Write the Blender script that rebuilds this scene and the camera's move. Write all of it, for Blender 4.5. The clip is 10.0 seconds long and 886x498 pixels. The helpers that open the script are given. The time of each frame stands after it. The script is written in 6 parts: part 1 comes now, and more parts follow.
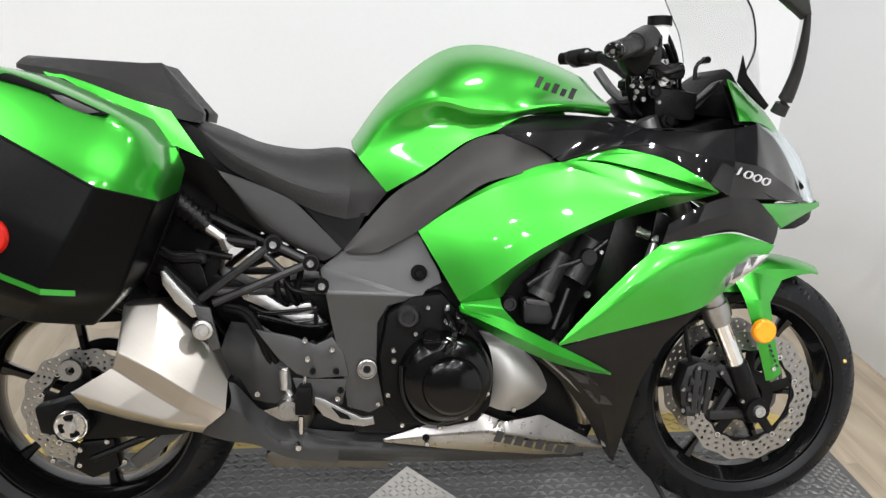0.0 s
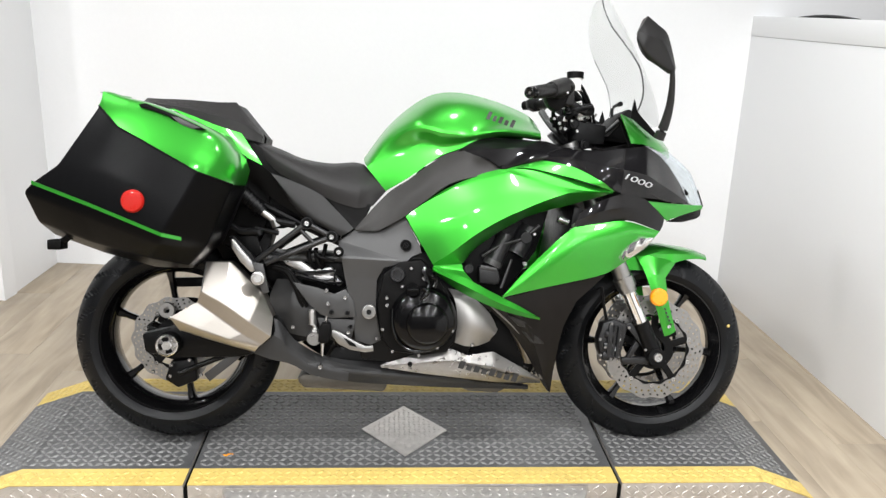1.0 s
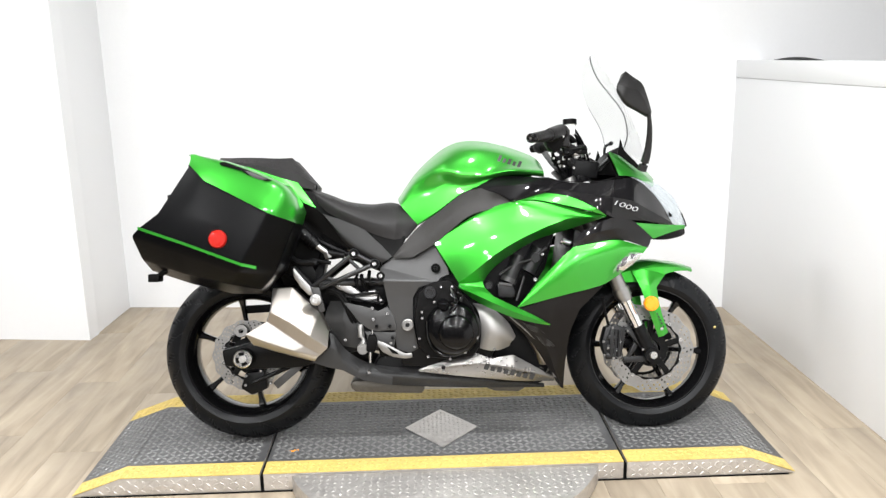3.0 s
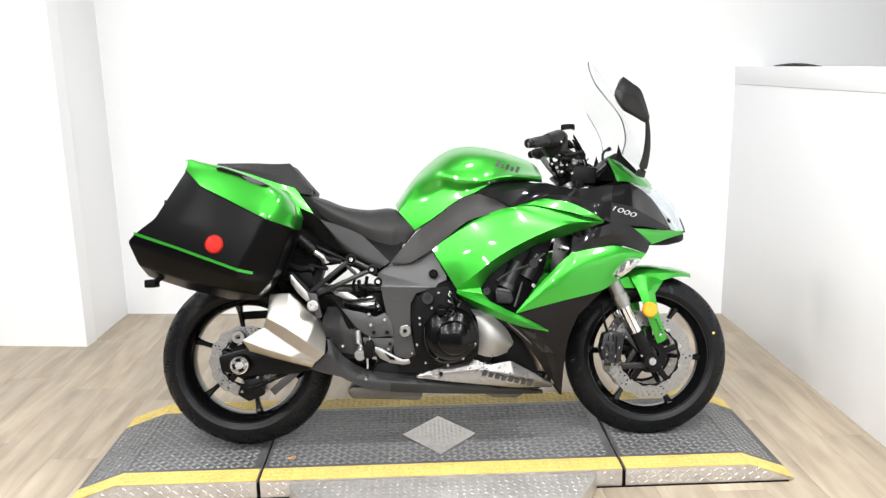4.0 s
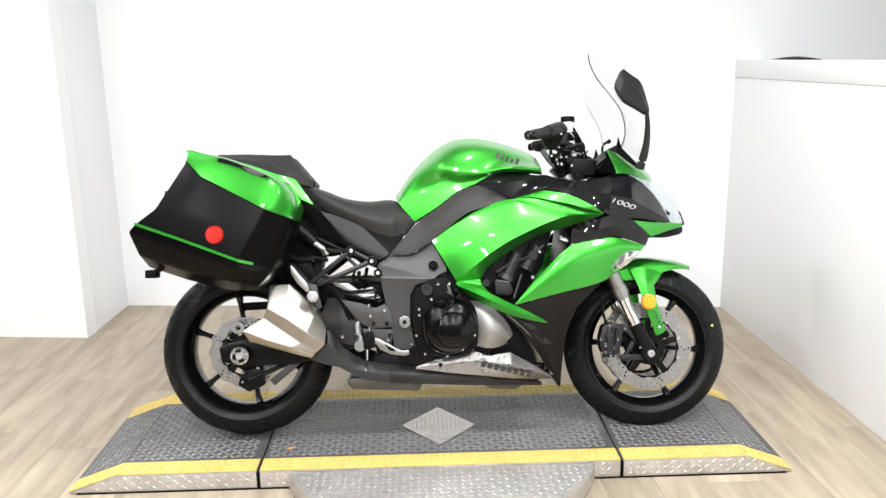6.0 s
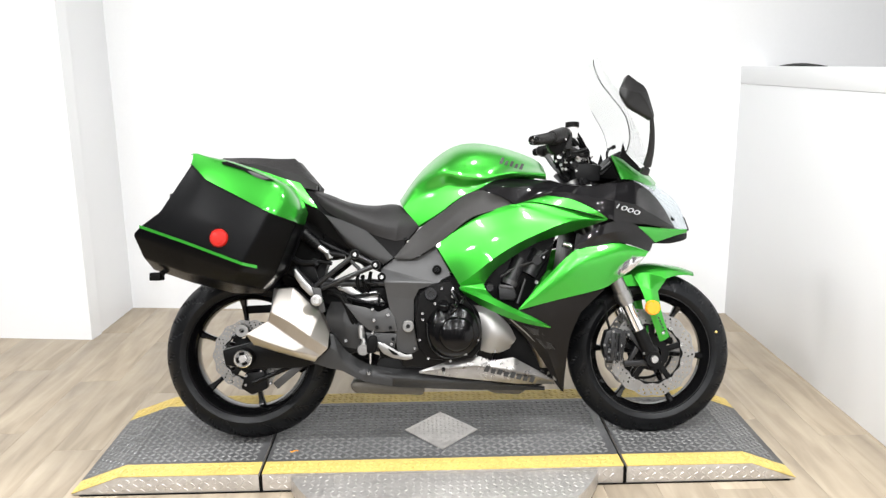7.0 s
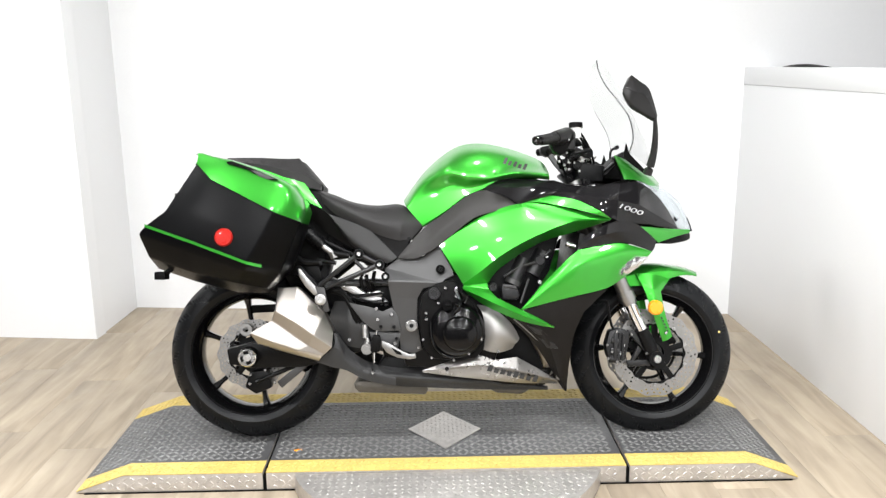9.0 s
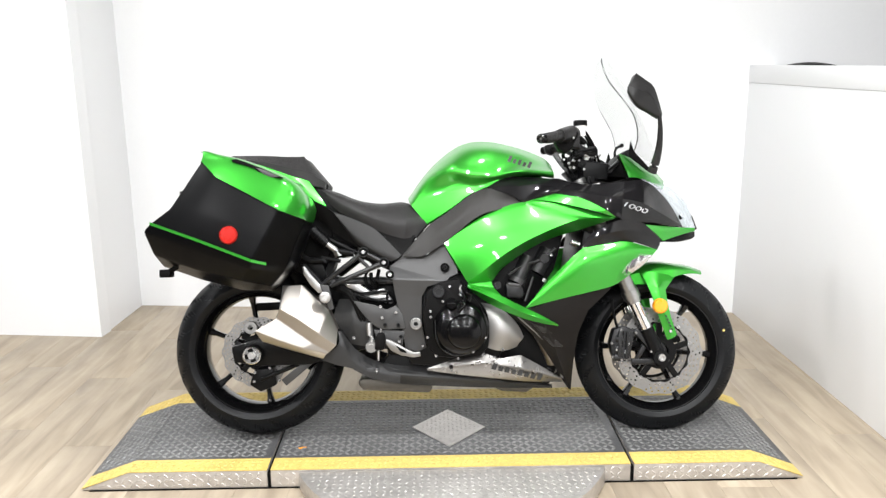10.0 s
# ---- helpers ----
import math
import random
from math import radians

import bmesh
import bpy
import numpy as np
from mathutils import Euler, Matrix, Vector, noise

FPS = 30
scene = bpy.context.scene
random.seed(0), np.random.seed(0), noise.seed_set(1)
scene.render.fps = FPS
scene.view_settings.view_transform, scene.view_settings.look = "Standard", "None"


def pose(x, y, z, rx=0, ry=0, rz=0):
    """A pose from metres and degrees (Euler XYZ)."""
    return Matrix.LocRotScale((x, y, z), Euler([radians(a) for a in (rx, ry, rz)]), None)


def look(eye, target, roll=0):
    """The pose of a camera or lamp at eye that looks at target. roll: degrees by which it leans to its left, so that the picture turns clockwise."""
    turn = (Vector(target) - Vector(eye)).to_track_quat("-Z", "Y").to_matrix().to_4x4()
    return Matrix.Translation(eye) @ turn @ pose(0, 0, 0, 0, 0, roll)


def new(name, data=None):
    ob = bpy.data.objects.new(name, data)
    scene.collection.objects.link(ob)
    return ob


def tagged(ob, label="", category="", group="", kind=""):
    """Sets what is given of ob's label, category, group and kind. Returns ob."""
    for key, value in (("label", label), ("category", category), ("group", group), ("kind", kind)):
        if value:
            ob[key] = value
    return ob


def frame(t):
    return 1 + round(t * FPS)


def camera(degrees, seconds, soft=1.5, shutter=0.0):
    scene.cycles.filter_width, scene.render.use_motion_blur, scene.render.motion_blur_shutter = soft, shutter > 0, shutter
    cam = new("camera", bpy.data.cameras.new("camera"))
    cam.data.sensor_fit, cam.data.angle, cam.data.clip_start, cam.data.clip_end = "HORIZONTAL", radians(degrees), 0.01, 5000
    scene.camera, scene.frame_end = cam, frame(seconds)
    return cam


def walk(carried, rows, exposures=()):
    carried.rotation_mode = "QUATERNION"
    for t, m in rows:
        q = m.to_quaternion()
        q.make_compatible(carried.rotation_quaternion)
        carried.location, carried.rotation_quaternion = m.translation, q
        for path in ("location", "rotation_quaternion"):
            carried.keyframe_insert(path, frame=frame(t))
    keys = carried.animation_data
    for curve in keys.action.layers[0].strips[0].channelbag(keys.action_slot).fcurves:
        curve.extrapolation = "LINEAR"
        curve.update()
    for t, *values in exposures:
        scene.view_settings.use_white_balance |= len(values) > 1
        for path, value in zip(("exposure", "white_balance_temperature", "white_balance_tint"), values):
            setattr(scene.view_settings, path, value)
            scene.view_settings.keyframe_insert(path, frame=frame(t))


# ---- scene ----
cam = camera(57.2, 10.0, soft=1.4)
PATH = [
    (0, (-0.1647, -1.5776, 1.3413), (0.0905, 0.2676, 0.6110), 2.44),
    (0.5, (-0.1747, -1.9767, 1.3661), (0.0861, -0.0874, 0.7625), 1.36),
    (1, (-0.0641, -2.3401, 1.3729), (0.0760, -0.4304, 0.7969), 2.06),
    (1.5, (-0.0696, -2.5882, 1.3961), (0.0794, -0.6481, 0.9332), 1.65),
    (2, (-0.1330, -2.7681, 1.4168), (0.0113, -0.8298, 0.9455), 0.56),
    (2.5, (-0.0807, -2.8304, 1.4281), (-0.0220, -0.8882, 0.9565), -1.10),
    (4, (-0.0557, -2.8190, 1.4172), (0.0040, -0.8698, 0.9708), -1.07),
    (4.5, (-0.0575, -2.8223, 1.4160), (0.0049, -0.8730, 0.9701), -1.28),
    (5, (-0.0611, -2.8240, 1.4106), (-0.0006, -0.8781, 0.9544), -1.12),
    (5.5, (-0.0583, -2.8269, 1.4102), (0.0051, -0.8826, 0.9474), -1.02),
    (7, (-0.0506, -2.8306, 1.4105), (-0.0038, -0.8824, 0.9612), -0.61),
    (7.5, (-0.0538, -2.8314, 1.4108), (-0.0049, -0.8829, 0.9637), -0.58),
    (8, (-0.0563, -2.8363, 1.4141), (-0.0090, -0.8869, 0.9671), -0.68),
    (8.5, (-0.0518, -2.8392, 1.4107), (-0.0117, -0.8904, 0.9647), -0.64),
    (9, (-0.0529, -2.8409, 1.4082), (-0.0134, -0.8922, 0.9616), -0.57),
    (9.5, (-0.0542, -2.8423, 1.4095), (-0.0159, -0.8935, 0.9617), -0.50),
    (10, (-0.0555, -2.8415, 1.4064), (-0.0251, -0.8930, 0.9566), -0.58),
]
EXPOSURES = [(0, -0.36), (0.5, -0.3), (1, -0.22), (1.5, -0.15), (2, -0.1), (2.5, -0.06), (4, 0.0), (10, 0.0)]
walk(cam, [(t, look(eye, target, roll)) for t, eye, target, roll in PATH], EXPOSURES)

# ---- light ----
world = bpy.data.worlds.new("room_air")
scene.world = world
world.use_nodes = True
world.node_tree.nodes["Background"].inputs[0].default_value = (1.0, 0.98, 0.96, 1)
world.node_tree.nodes["Background"].inputs[1].default_value = 0.12


def lamp(name, x, y, z, size, power, color=(0.985, 0.992, 1.0)):
    data = bpy.data.lights.new(name, "AREA")
    data.shape, data.size, data.energy, data.color = "DISK", size, power, color
    ob = new(name, data)
    ob.matrix_world = pose(x, y, z)
    return ob


CEILING = 3.0
# Unseen spots; rows at y -7 and -5 are added fill for the near flank.
for lx, share in ((-2.7, 0.98), (-1.2, 1.02), (0.3, 0.8), (1.35, 0.85)):
    for ly, watts in ((-7.0, 58), (-5.0, 46), (-2.9, 57), (-1.1, 58), (0.5, 13)):
        lamp("ceiling_and_fill_lamp", lx, ly, CEILING - 0.06, 0.2, watts * share)

# ---- materials ----


def material(name, color, rough=0.5, metal=0.0, coat=0.0, vary=0.12, scale=6.0, bump=0.0, bump_scale=300.0, fine=60.0, spec=0.5, coat_rough=0.05):
    """A surface with blotches at a large and a small scale, and a fine relief."""
    m = bpy.data.materials.new(name)
    m.use_nodes = True
    nt = m.node_tree
    b = nt.nodes["Principled BSDF"]
    tc = nt.nodes.new("ShaderNodeTexCoord")
    big, small = nt.nodes.new("ShaderNodeTexNoise"), nt.nodes.new("ShaderNodeTexNoise")
    big.inputs["Scale"].default_value, small.inputs["Scale"].default_value = scale, fine
    big.inputs["Detail"].default_value = 4
    small.inputs["Detail"].default_value = 6
    mix = nt.nodes.new("ShaderNodeMath")
    mix.operation = "ADD"
    for n in (big, small):
        nt.links.new(tc.outputs["Object"], n.inputs["Vector"])
    nt.links.new(big.outputs["Fac"], mix.inputs[0])
    nt.links.new(small.outputs["Fac"], mix.inputs[1])
    ramp = nt.nodes.new("ShaderNodeMapRange")
    ramp.inputs["From Min"].default_value, ramp.inputs["From Max"].default_value = 0.6, 1.4
    ramp.inputs["To Min"].default_value, ramp.inputs["To Max"].default_value = 1 - vary, 1 + vary
    nt.links.new(mix.outputs[0], ramp.inputs["Value"])
    mul = nt.nodes.new("ShaderNodeVectorMath")
    mul.operation = "SCALE"
    mul.inputs[0].default_value = color
    nt.links.new(ramp.outputs[0], mul.inputs["Scale"])
    nt.links.new(mul.outputs[0], b.inputs["Base Color"])
    rr = nt.nodes.new("ShaderNodeMapRange")
    rr.inputs["From Min"].default_value, rr.inputs["From Max"].default_value = 0.3, 0.7
    rr.inputs["To Min"].default_value, rr.inputs["To Max"].default_value = rough * 0.85, min(1, rough * 1.15)
    nt.links.new(small.outputs["Fac"], rr.inputs["Value"])
    nt.links.new(rr.outputs[0], b.inputs["Roughness"])
    b.inputs["Metallic"].default_value = metal
    b.inputs["Specular IOR Level"].default_value = spec
    b.inputs["Coat Weight"].default_value = coat
    b.inputs["Coat Roughness"].default_value = coat_rough
    if bump:
        n = nt.nodes.new("ShaderNodeTexNoise")
        n.inputs["Scale"].default_value = bump_scale
        nt.links.new(tc.outputs["Object"], n.inputs["Vector"])
        bn = nt.nodes.new("ShaderNodeBump")
        bn.inputs["Strength"].default_value = bump
        bn.inputs["Distance"].default_value = 0.002
        nt.links.new(n.outputs["Fac"], bn.inputs["Height"])
        nt.links.new(bn.outputs[0], b.inputs["Normal"])
    return m


def clear(name, color, rough=0.02, amount=0.9):
    """Thin clear plastic: mostly see-through, with a gloss."""
    m = bpy.data.materials.new(name)
    m.use_nodes = True
    nt = m.node_tree
    b = nt.nodes["Principled BSDF"]
    b.inputs["Base Color"].default_value = (*color, 1)
    b.inputs["Roughness"].default_value = rough
    see = nt.nodes.new("ShaderNodeBsdfTransparent")
    see.inputs[0].default_value = (*[0.6 + 0.4 * c for c in color], 1)
    mx = nt.nodes.new("ShaderNodeMixShader")
    mx.inputs[0].default_value = amount
    nt.links.new(b.outputs[0], mx.inputs[1])
    nt.links.new(see.outputs[0], mx.inputs[2])
    nt.links.new(mx.outputs[0], nt.nodes["Material Output"].inputs["Surface"])
    return m


def brushed(name, color):
    """Steel with fine streaks along the silencer."""
    m = material(name, color, 0.34, 1.0, vary=0.05)
    nt = m.node_tree
    b = nt.nodes["Principled BSDF"]
    tc = nt.nodes.new("ShaderNodeTexCoord")
    mp = nt.nodes.new("ShaderNodeMapping")
    mp.vector_type = "TEXTURE"
    mp.inputs["Rotation"].default_value = (0, radians(37), 0)
    mp.inputs["Scale"].default_value = (0.9, 0.2, 0.0014)
    nz = nt.nodes.new("ShaderNodeTexNoise")
    nz.inputs["Scale"].default_value, nz.inputs["Detail"].default_value = 1.0, 2
    nt.links.new(tc.outputs["Object"], mp.inputs["Vector"])
    nt.links.new(mp.outputs[0], nz.inputs["Vector"])
    ro = nt.nodes.new("ShaderNodeMapRange")
    ro.inputs["From Min"].default_value, ro.inputs["From Max"].default_value = 0.3, 0.7
    ro.inputs["To Min"].default_value, ro.inputs["To Max"].default_value = 0.33, 0.39
    nt.links.new(nz.outputs["Fac"], ro.inputs["Value"])
    nt.links.new(ro.outputs[0], b.inputs["Roughness"])
    st = nt.nodes.new("ShaderNodeMapRange")
    st.inputs["From Min"].default_value, st.inputs["From Max"].default_value = 0.3, 0.7
    st.inputs["To Min"].default_value, st.inputs["To Max"].default_value = 0.97, 1.02
    sc = nt.nodes.new("ShaderNodeVectorMath")
    sc.operation = "SCALE"
    sc.inputs[0].default_value = color
    nt.links.new(nz.outputs["Fac"], st.inputs["Value"])
    nt.links.new(st.outputs[0], sc.inputs["Scale"])
    nt.links.new(sc.outputs[0], b.inputs["Base Color"])
    return m


GREEN = material("lime_paint", (0.044, 0.39, 0.036), 0.36, 0.85, 0.75, vary=0.04, scale=3, fine=900, coat_rough=0.045)
COVER_GREY = material("grained_dark_cover", (0.0135, 0.013, 0.013), 0.38, vary=0.15, bump=0.2, bump_scale=900, spec=0.28)
FAIRING_BLACK = material("warm_black_fairing", (0.0095, 0.0085, 0.0082), 0.36, vary=0.12, bump=0.15, bump_scale=900, spec=0.13)
PLASTIC = material("grained_black_plastic", (0.0042, 0.004, 0.004), 0.42, vary=0.2, bump=0.25, bump_scale=900, spec=0.07)
GREY_PLASTIC = material("grained_grey_plastic", (0.018, 0.0165, 0.0155), 0.42, vary=0.18, bump=0.25, bump_scale=900, spec=0.25)
GLOSS = material("gloss_black_paint", (0.002, 0.002, 0.0022), 0.15, vary=0.1, spec=0.24)
SMOKE = material("metallic_grey_paint", (0.006, 0.0057, 0.0063), 0.3, 0.0, 0.7, spec=0.05, vary=0.08, fine=700, coat_rough=0.03)
FRAME_GREY = material("satin_grey_frame_paint", (0.035, 0.0347, 0.035), 0.4, vary=0.1, bump=0.1, bump_scale=500)
CASE_BLACK = material("satin_black_case", (0.0018, 0.0018, 0.0021), 0.3, vary=0.08, fine=900, bump=0.05, bump_scale=700, spec=0.08)
VINYL = material("seat_vinyl", (0.014, 0.013, 0.013), 0.48, vary=0.2, bump=0.5, bump_scale=450, spec=0.25)
RUBBER = material("tyre_rubber", (0.004, 0.0044, 0.0053), 0.42, vary=0.2, bump=0.15, bump_scale=250, spec=0.2)
RIM_BLACK = material("gloss_black_rim_paint", (0.003, 0.003, 0.0033), 0.2, coat=0.5, vary=0.1, coat_rough=0.04, spec=0.2)
DARK = material("dark_castings", (0.0035, 0.0035, 0.0038), 0.36, 0.05, vary=0.3, bump=0.3, bump_scale=200, spec=0.15)
CAST = material("cast_aluminium", (0.5, 0.495, 0.49), 0.38, 1.0, vary=0.15, bump=0.3, bump_scale=350)
BRIGHT = material("bright_aluminium", (0.6, 0.595, 0.59), 0.25, 1.0, vary=0.12)
CHROME = material("polished_tube", (0.85, 0.85, 0.86), 0.1, 1.0, vary=0.04)
STEEL = brushed("brushed_steel", (0.37, 0.345, 0.315))
DISC = material("brake_disc_steel", (0.33, 0.325, 0.318), 0.36, 1.0, vary=0.12, fine=200)
TITAN = material("satin_titanium_paint", (0.3, 0.292, 0.285), 0.55, 0.7, vary=0.06, fine=500)
POLISHED = material("polished_grey_metal", (0.2, 0.193, 0.185), 0.3, 1.0, vary=0.06)
ORANGE = material("amber_reflector", (0.85, 0.3, 0.004), 0.3, coat=0.3, vary=0.05, bump=0.5, bump_scale=600)
RED = material("red_reflector", (0.34, 0.008, 0.004), 0.3, coat=0.1, vary=0.05, bump=0.5, bump_scale=600, spec=0.2)
WHITE_PLASTIC = material("white_plastic", (0.75, 0.75, 0.74), 0.35, vary=0.04)
PRINT_WHITE = material("pale_print", (0.7, 0.71, 0.72), 0.35, vary=0.03)
PRINT_GREY = material("grey_print", (0.42, 0.42, 0.43), 0.4, vary=0.03)
PRINT_DARK = material("dark_print", (0.012, 0.012, 0.012), 0.35, vary=0.03)
SCREEN = clear("clear_screen_plastic", (0.84, 0.845, 0.845), 0.03, 0.91)
SCREEN.use_backface_culling = False
WINKER_LENS = clear("clear_signal_lens", (0.95, 0.95, 0.95), 0.04, 0.93)
LENS = clear("clear_lens_plastic", (0.85, 0.9, 0.93), 0.06, 0.72)
WALL = material("white_wall_paint", (0.755, 0.76, 0.77), 0.45, vary=0.015, scale=1.2, bump=0.08, bump_scale=120)
# Ceiling colour darkened to cut bounce light and reflections.
CEIL = material("darkened_ceiling", (0.15, 0.15, 0.15), 0.9, vary=0.05)
# Far walls darkened in colour so that gloss parts reflect a dim room.
DIM = material("darkened_far_wall", (0.07, 0.07, 0.07), 0.8, vary=0.05)
YELLOW = material("worn_yellow_paint", (0.5, 0.37, 0.105), 0.5, vary=0.16, scale=9, bump=0.1, bump_scale=150)
PLATE = material("bright_tread_plate", (0.56, 0.535, 0.51), 0.38, 0.75, vary=0.2, scale=7, bump=0.15, bump_scale=200)
BLACK_MAT = material("worn_dark_tread_plate", (0.06, 0.06, 0.061), 0.38, vary=0.4, scale=4, bump=0.3, bump_scale=250, spec=0.6)
# Lozenges lighter for worn metal, with their glints put into the colour too.
WORN_GLINT = material("worn_glint_tread_tops", (0.175, 0.174, 0.17), 0.34, 0.25, vary=0.4, scale=5, bump=0.2)
CRYSTAL = material("faceted_reflector", (0.72, 0.72, 0.72), 0.22, 0.8, vary=0.35, fine=120, bump=0.6, bump_scale=70)
SHIELD = material("matte_heat_shield", (0.022, 0.022, 0.0225), 0.45, vary=0.15, bump=0.25, bump_scale=900, spec=0.35)
CALIPER = material("dark_grey_casting", (0.014, 0.014, 0.0148), 0.34, 0.1, vary=0.25, bump=0.25, bump_scale=250, spec=0.35)
# Near-black that puts recess and gap shade into colour; also dark rims and seams.
SLOT = material("recess_shade_black", (0.003, 0.003, 0.003), 0.7, spec=0.08)

# ---- builders ----


def finish(name, bm, mat, angle=35.0):
    me = bpy.data.meshes.new(name)
    for f in bm.faces:
        f.smooth = True
    lim = radians(angle)
    for e in bm.edges:
        if len(e.link_faces) == 2 and e.calc_face_angle(0) > lim:
            e.smooth = False
    bm.to_mesh(me)
    bm.free()
    me.materials.append(mat)
    return me


def thing(name, label, category, m=None, group="", kind=""):
    ob = new(name)
    if m is not None:
        ob.matrix_world = m
    return tagged(ob, label, category, group, kind)


def part(name, bm, mat, parent, label="", m=None, angle=35.0):
    """One mesh object under a thing or a part."""
    ob = new(name, finish(name, bm, mat, angle))
    ob.parent = parent
    if m is not None:
        ob.matrix_local = m
    return tagged(ob, label)


def single(name, bm, mat, label, category, group="", kind="", angle=35.0):
    return tagged(new(name, finish(name, bm, mat, angle)), label, category, group, kind)


FLIP = Matrix.Diagonal((1, -1, 1, 1))


def twin(ob):
    """The same part on the other flank."""
    o = new(ob.name.split(".")[0], ob.data)
    o.parent = ob.parent
    o.matrix_local = FLIP
    return o


def spline(p, n, corner=0.0):
    """n steps between each two points, by Catmull and Rom; turns sharper than corner (degrees) stay sharp."""
    out = []
    k = len(p)
    sharp = set()
    if corner:
        for i in range(1, k - 1):
            u, v = p[i] - p[i - 1], p[i + 1] - p[i]
            lu, lv = np.linalg.norm(u), np.linalg.norm(v)
            if lu > 1e-6 and lv > 1e-6 and np.dot(u, v) / (lu * lv) < math.cos(radians(corner)):
                sharp.add(i)
    for i in range(k - 1):
        b, c = p[i], p[i + 1]
        a = p[i - 1] if i > 0 and i not in sharp else b
        d = p[i + 2] if i + 2 < k and i + 1 not in sharp else c
        for j in range(n):
            t = j / n
            out.append(0.5 * ((2 * b) + (c - a) * t + (2 * a - 5 * b + 4 * c - d) * t * t + (3 * b - a - 3 * c + d) * t ** 3))
    out.append(p[-1])
    return out


def skin(rows, crease=(), n=6, m=6, thick=0.004, mirrored=False, corner=26.0):
    """A smooth skin over rows of points, with sharp lines along the creased rows."""
    lines = [spline([np.array(q, float) for q in r], n, corner) for r in rows]
    cols = list(zip(*lines))
    cuts = [0, *sorted(crease), len(rows) - 1]
    grid = []
    for c in cols:
        col = []
        for a, b in zip(cuts, cuts[1:]):
            col += spline(list(c[a:b + 1]), m)[:-1]
        grid.append(col + [c[-1]])
    bm = bmesh.new()
    vs = [[bm.verts.new(q) for q in col] for col in grid]
    for i in range(len(vs) - 1):
        for j in range(len(vs[0]) - 1):
            bm.faces.new((vs[i][j], vs[i + 1][j], vs[i + 1][j + 1], vs[i][j + 1]))
    if mirrored:
        old = list(bm.faces)
        mid = {}
        for f in old:
            q = []
            for v in f.verts:
                if v not in mid:
                    mid[v] = v if abs(v.co.y) < 1e-5 else bm.verts.new((v.co.x, -v.co.y, v.co.z))
                q.append(mid[v])
            bm.faces.new(list(reversed(q)))
    bmesh.ops.remove_doubles(bm, verts=bm.verts, dist=0.0002)
    bmesh.ops.recalc_face_normals(bm, faces=bm.faces)
    out = sum((f.normal.dot(f.calc_center_median() - Vector((f.calc_center_median().x, 0, f.calc_center_median().z if not mirrored else 0.6))) for f in bm.faces))
    if out < 0:
        bmesh.ops.reverse_faces(bm, faces=bm.faces)
    if thick:
        bmesh.ops.solidify(bm, geom=list(bm.faces), thickness=thick)
    return bm


def lathe(profile, n=48, closed=False):
    """Turns (radius, y) about the y axis."""
    bm = bmesh.new()
    rings = []
    for i in range(n):
        a = 2 * math.pi * i / n
        rings.append([bm.verts.new((r * math.cos(a), y, r * math.sin(a))) for r, y in profile])
    k = len(profile)
    for i in range(n):
        p, q = rings[i], rings[(i + 1) % n]
        for j in range(k if closed else k - 1):
            bm.faces.new((p[j], p[(j + 1) % k], q[(j + 1) % k], q[j]))
    bmesh.ops.remove_doubles(bm, verts=bm.verts, dist=1e-5)
    bmesh.ops.recalc_face_normals(bm, faces=bm.faces)
    return bm


def slab(points, thick, bevel=0.003, axis=(0, 1, 0)):
    """A plate: an outline with depth along an axis and softened edges."""
    bm = bmesh.new()
    vs = [bm.verts.new(p) for p in points]
    f = bm.faces.new(vs)
    r = bmesh.ops.extrude_face_region(bm, geom=[f])
    d = Vector(axis) * thick
    for v in r["geom"]:
        if isinstance(v, bmesh.types.BMVert):
            v.co += d
    bmesh.ops.recalc_face_normals(bm, faces=bm.faces)
    if bevel:
        bmesh.ops.bevel(bm, geom=list(bm.edges), offset=bevel, segments=2, profile=0.6, affect="EDGES", clamp_overlap=True)
    return bm


def block(x0, y0, z0, x1, y1, z1, bevel=0.004):
    bm = bmesh.new()
    bmesh.ops.create_cube(bm, size=1, matrix=Matrix.LocRotScale(((x0 + x1) / 2, (y0 + y1) / 2, (z0 + z1) / 2), None, (abs(x1 - x0), abs(y1 - y0), abs(z1 - z0))))
    if bevel:
        bmesh.ops.bevel(bm, geom=list(bm.edges), offset=bevel, segments=2, profile=0.6, affect="EDGES", clamp_overlap=True)
    return bm


def tube(points, radius, n=10, smooth=6, taper=None, caps=True):
    """A round bar or hose along a line of points."""
    p = spline([np.array(q, float) for q in points], smooth) if len(points) > 2 else [np.array(q, float) for q in points]
    bm = bmesh.new()
    rings = []
    for i, q in enumerate(p):
        d = Vector(p[min(i + 1, len(p) - 1)] - p[max(i - 1, 0)]).normalized()
        u = d.cross(Vector((0, 0, 1)) if abs(d.z) < 0.9 else Vector((1, 0, 0))).normalized()
        w = d.cross(u)
        r = radius if taper is None else radius + (taper - radius) * i / (len(p) - 1)
        rings.append([bm.verts.new(Vector(q) + (u * math.cos(a) + w * math.sin(a)) * r) for a in [2 * math.pi * k / n for k in range(n)]])
    for a, b in zip(rings, rings[1:]):
        for k in range(n):
            bm.faces.new((a[k], a[(k + 1) % n], b[(k + 1) % n], b[k]))
    if caps:
        bm.faces.new(list(reversed(rings[0])))
        bm.faces.new(rings[-1])
    bmesh.ops.recalc_face_normals(bm, faces=bm.faces)
    return bm


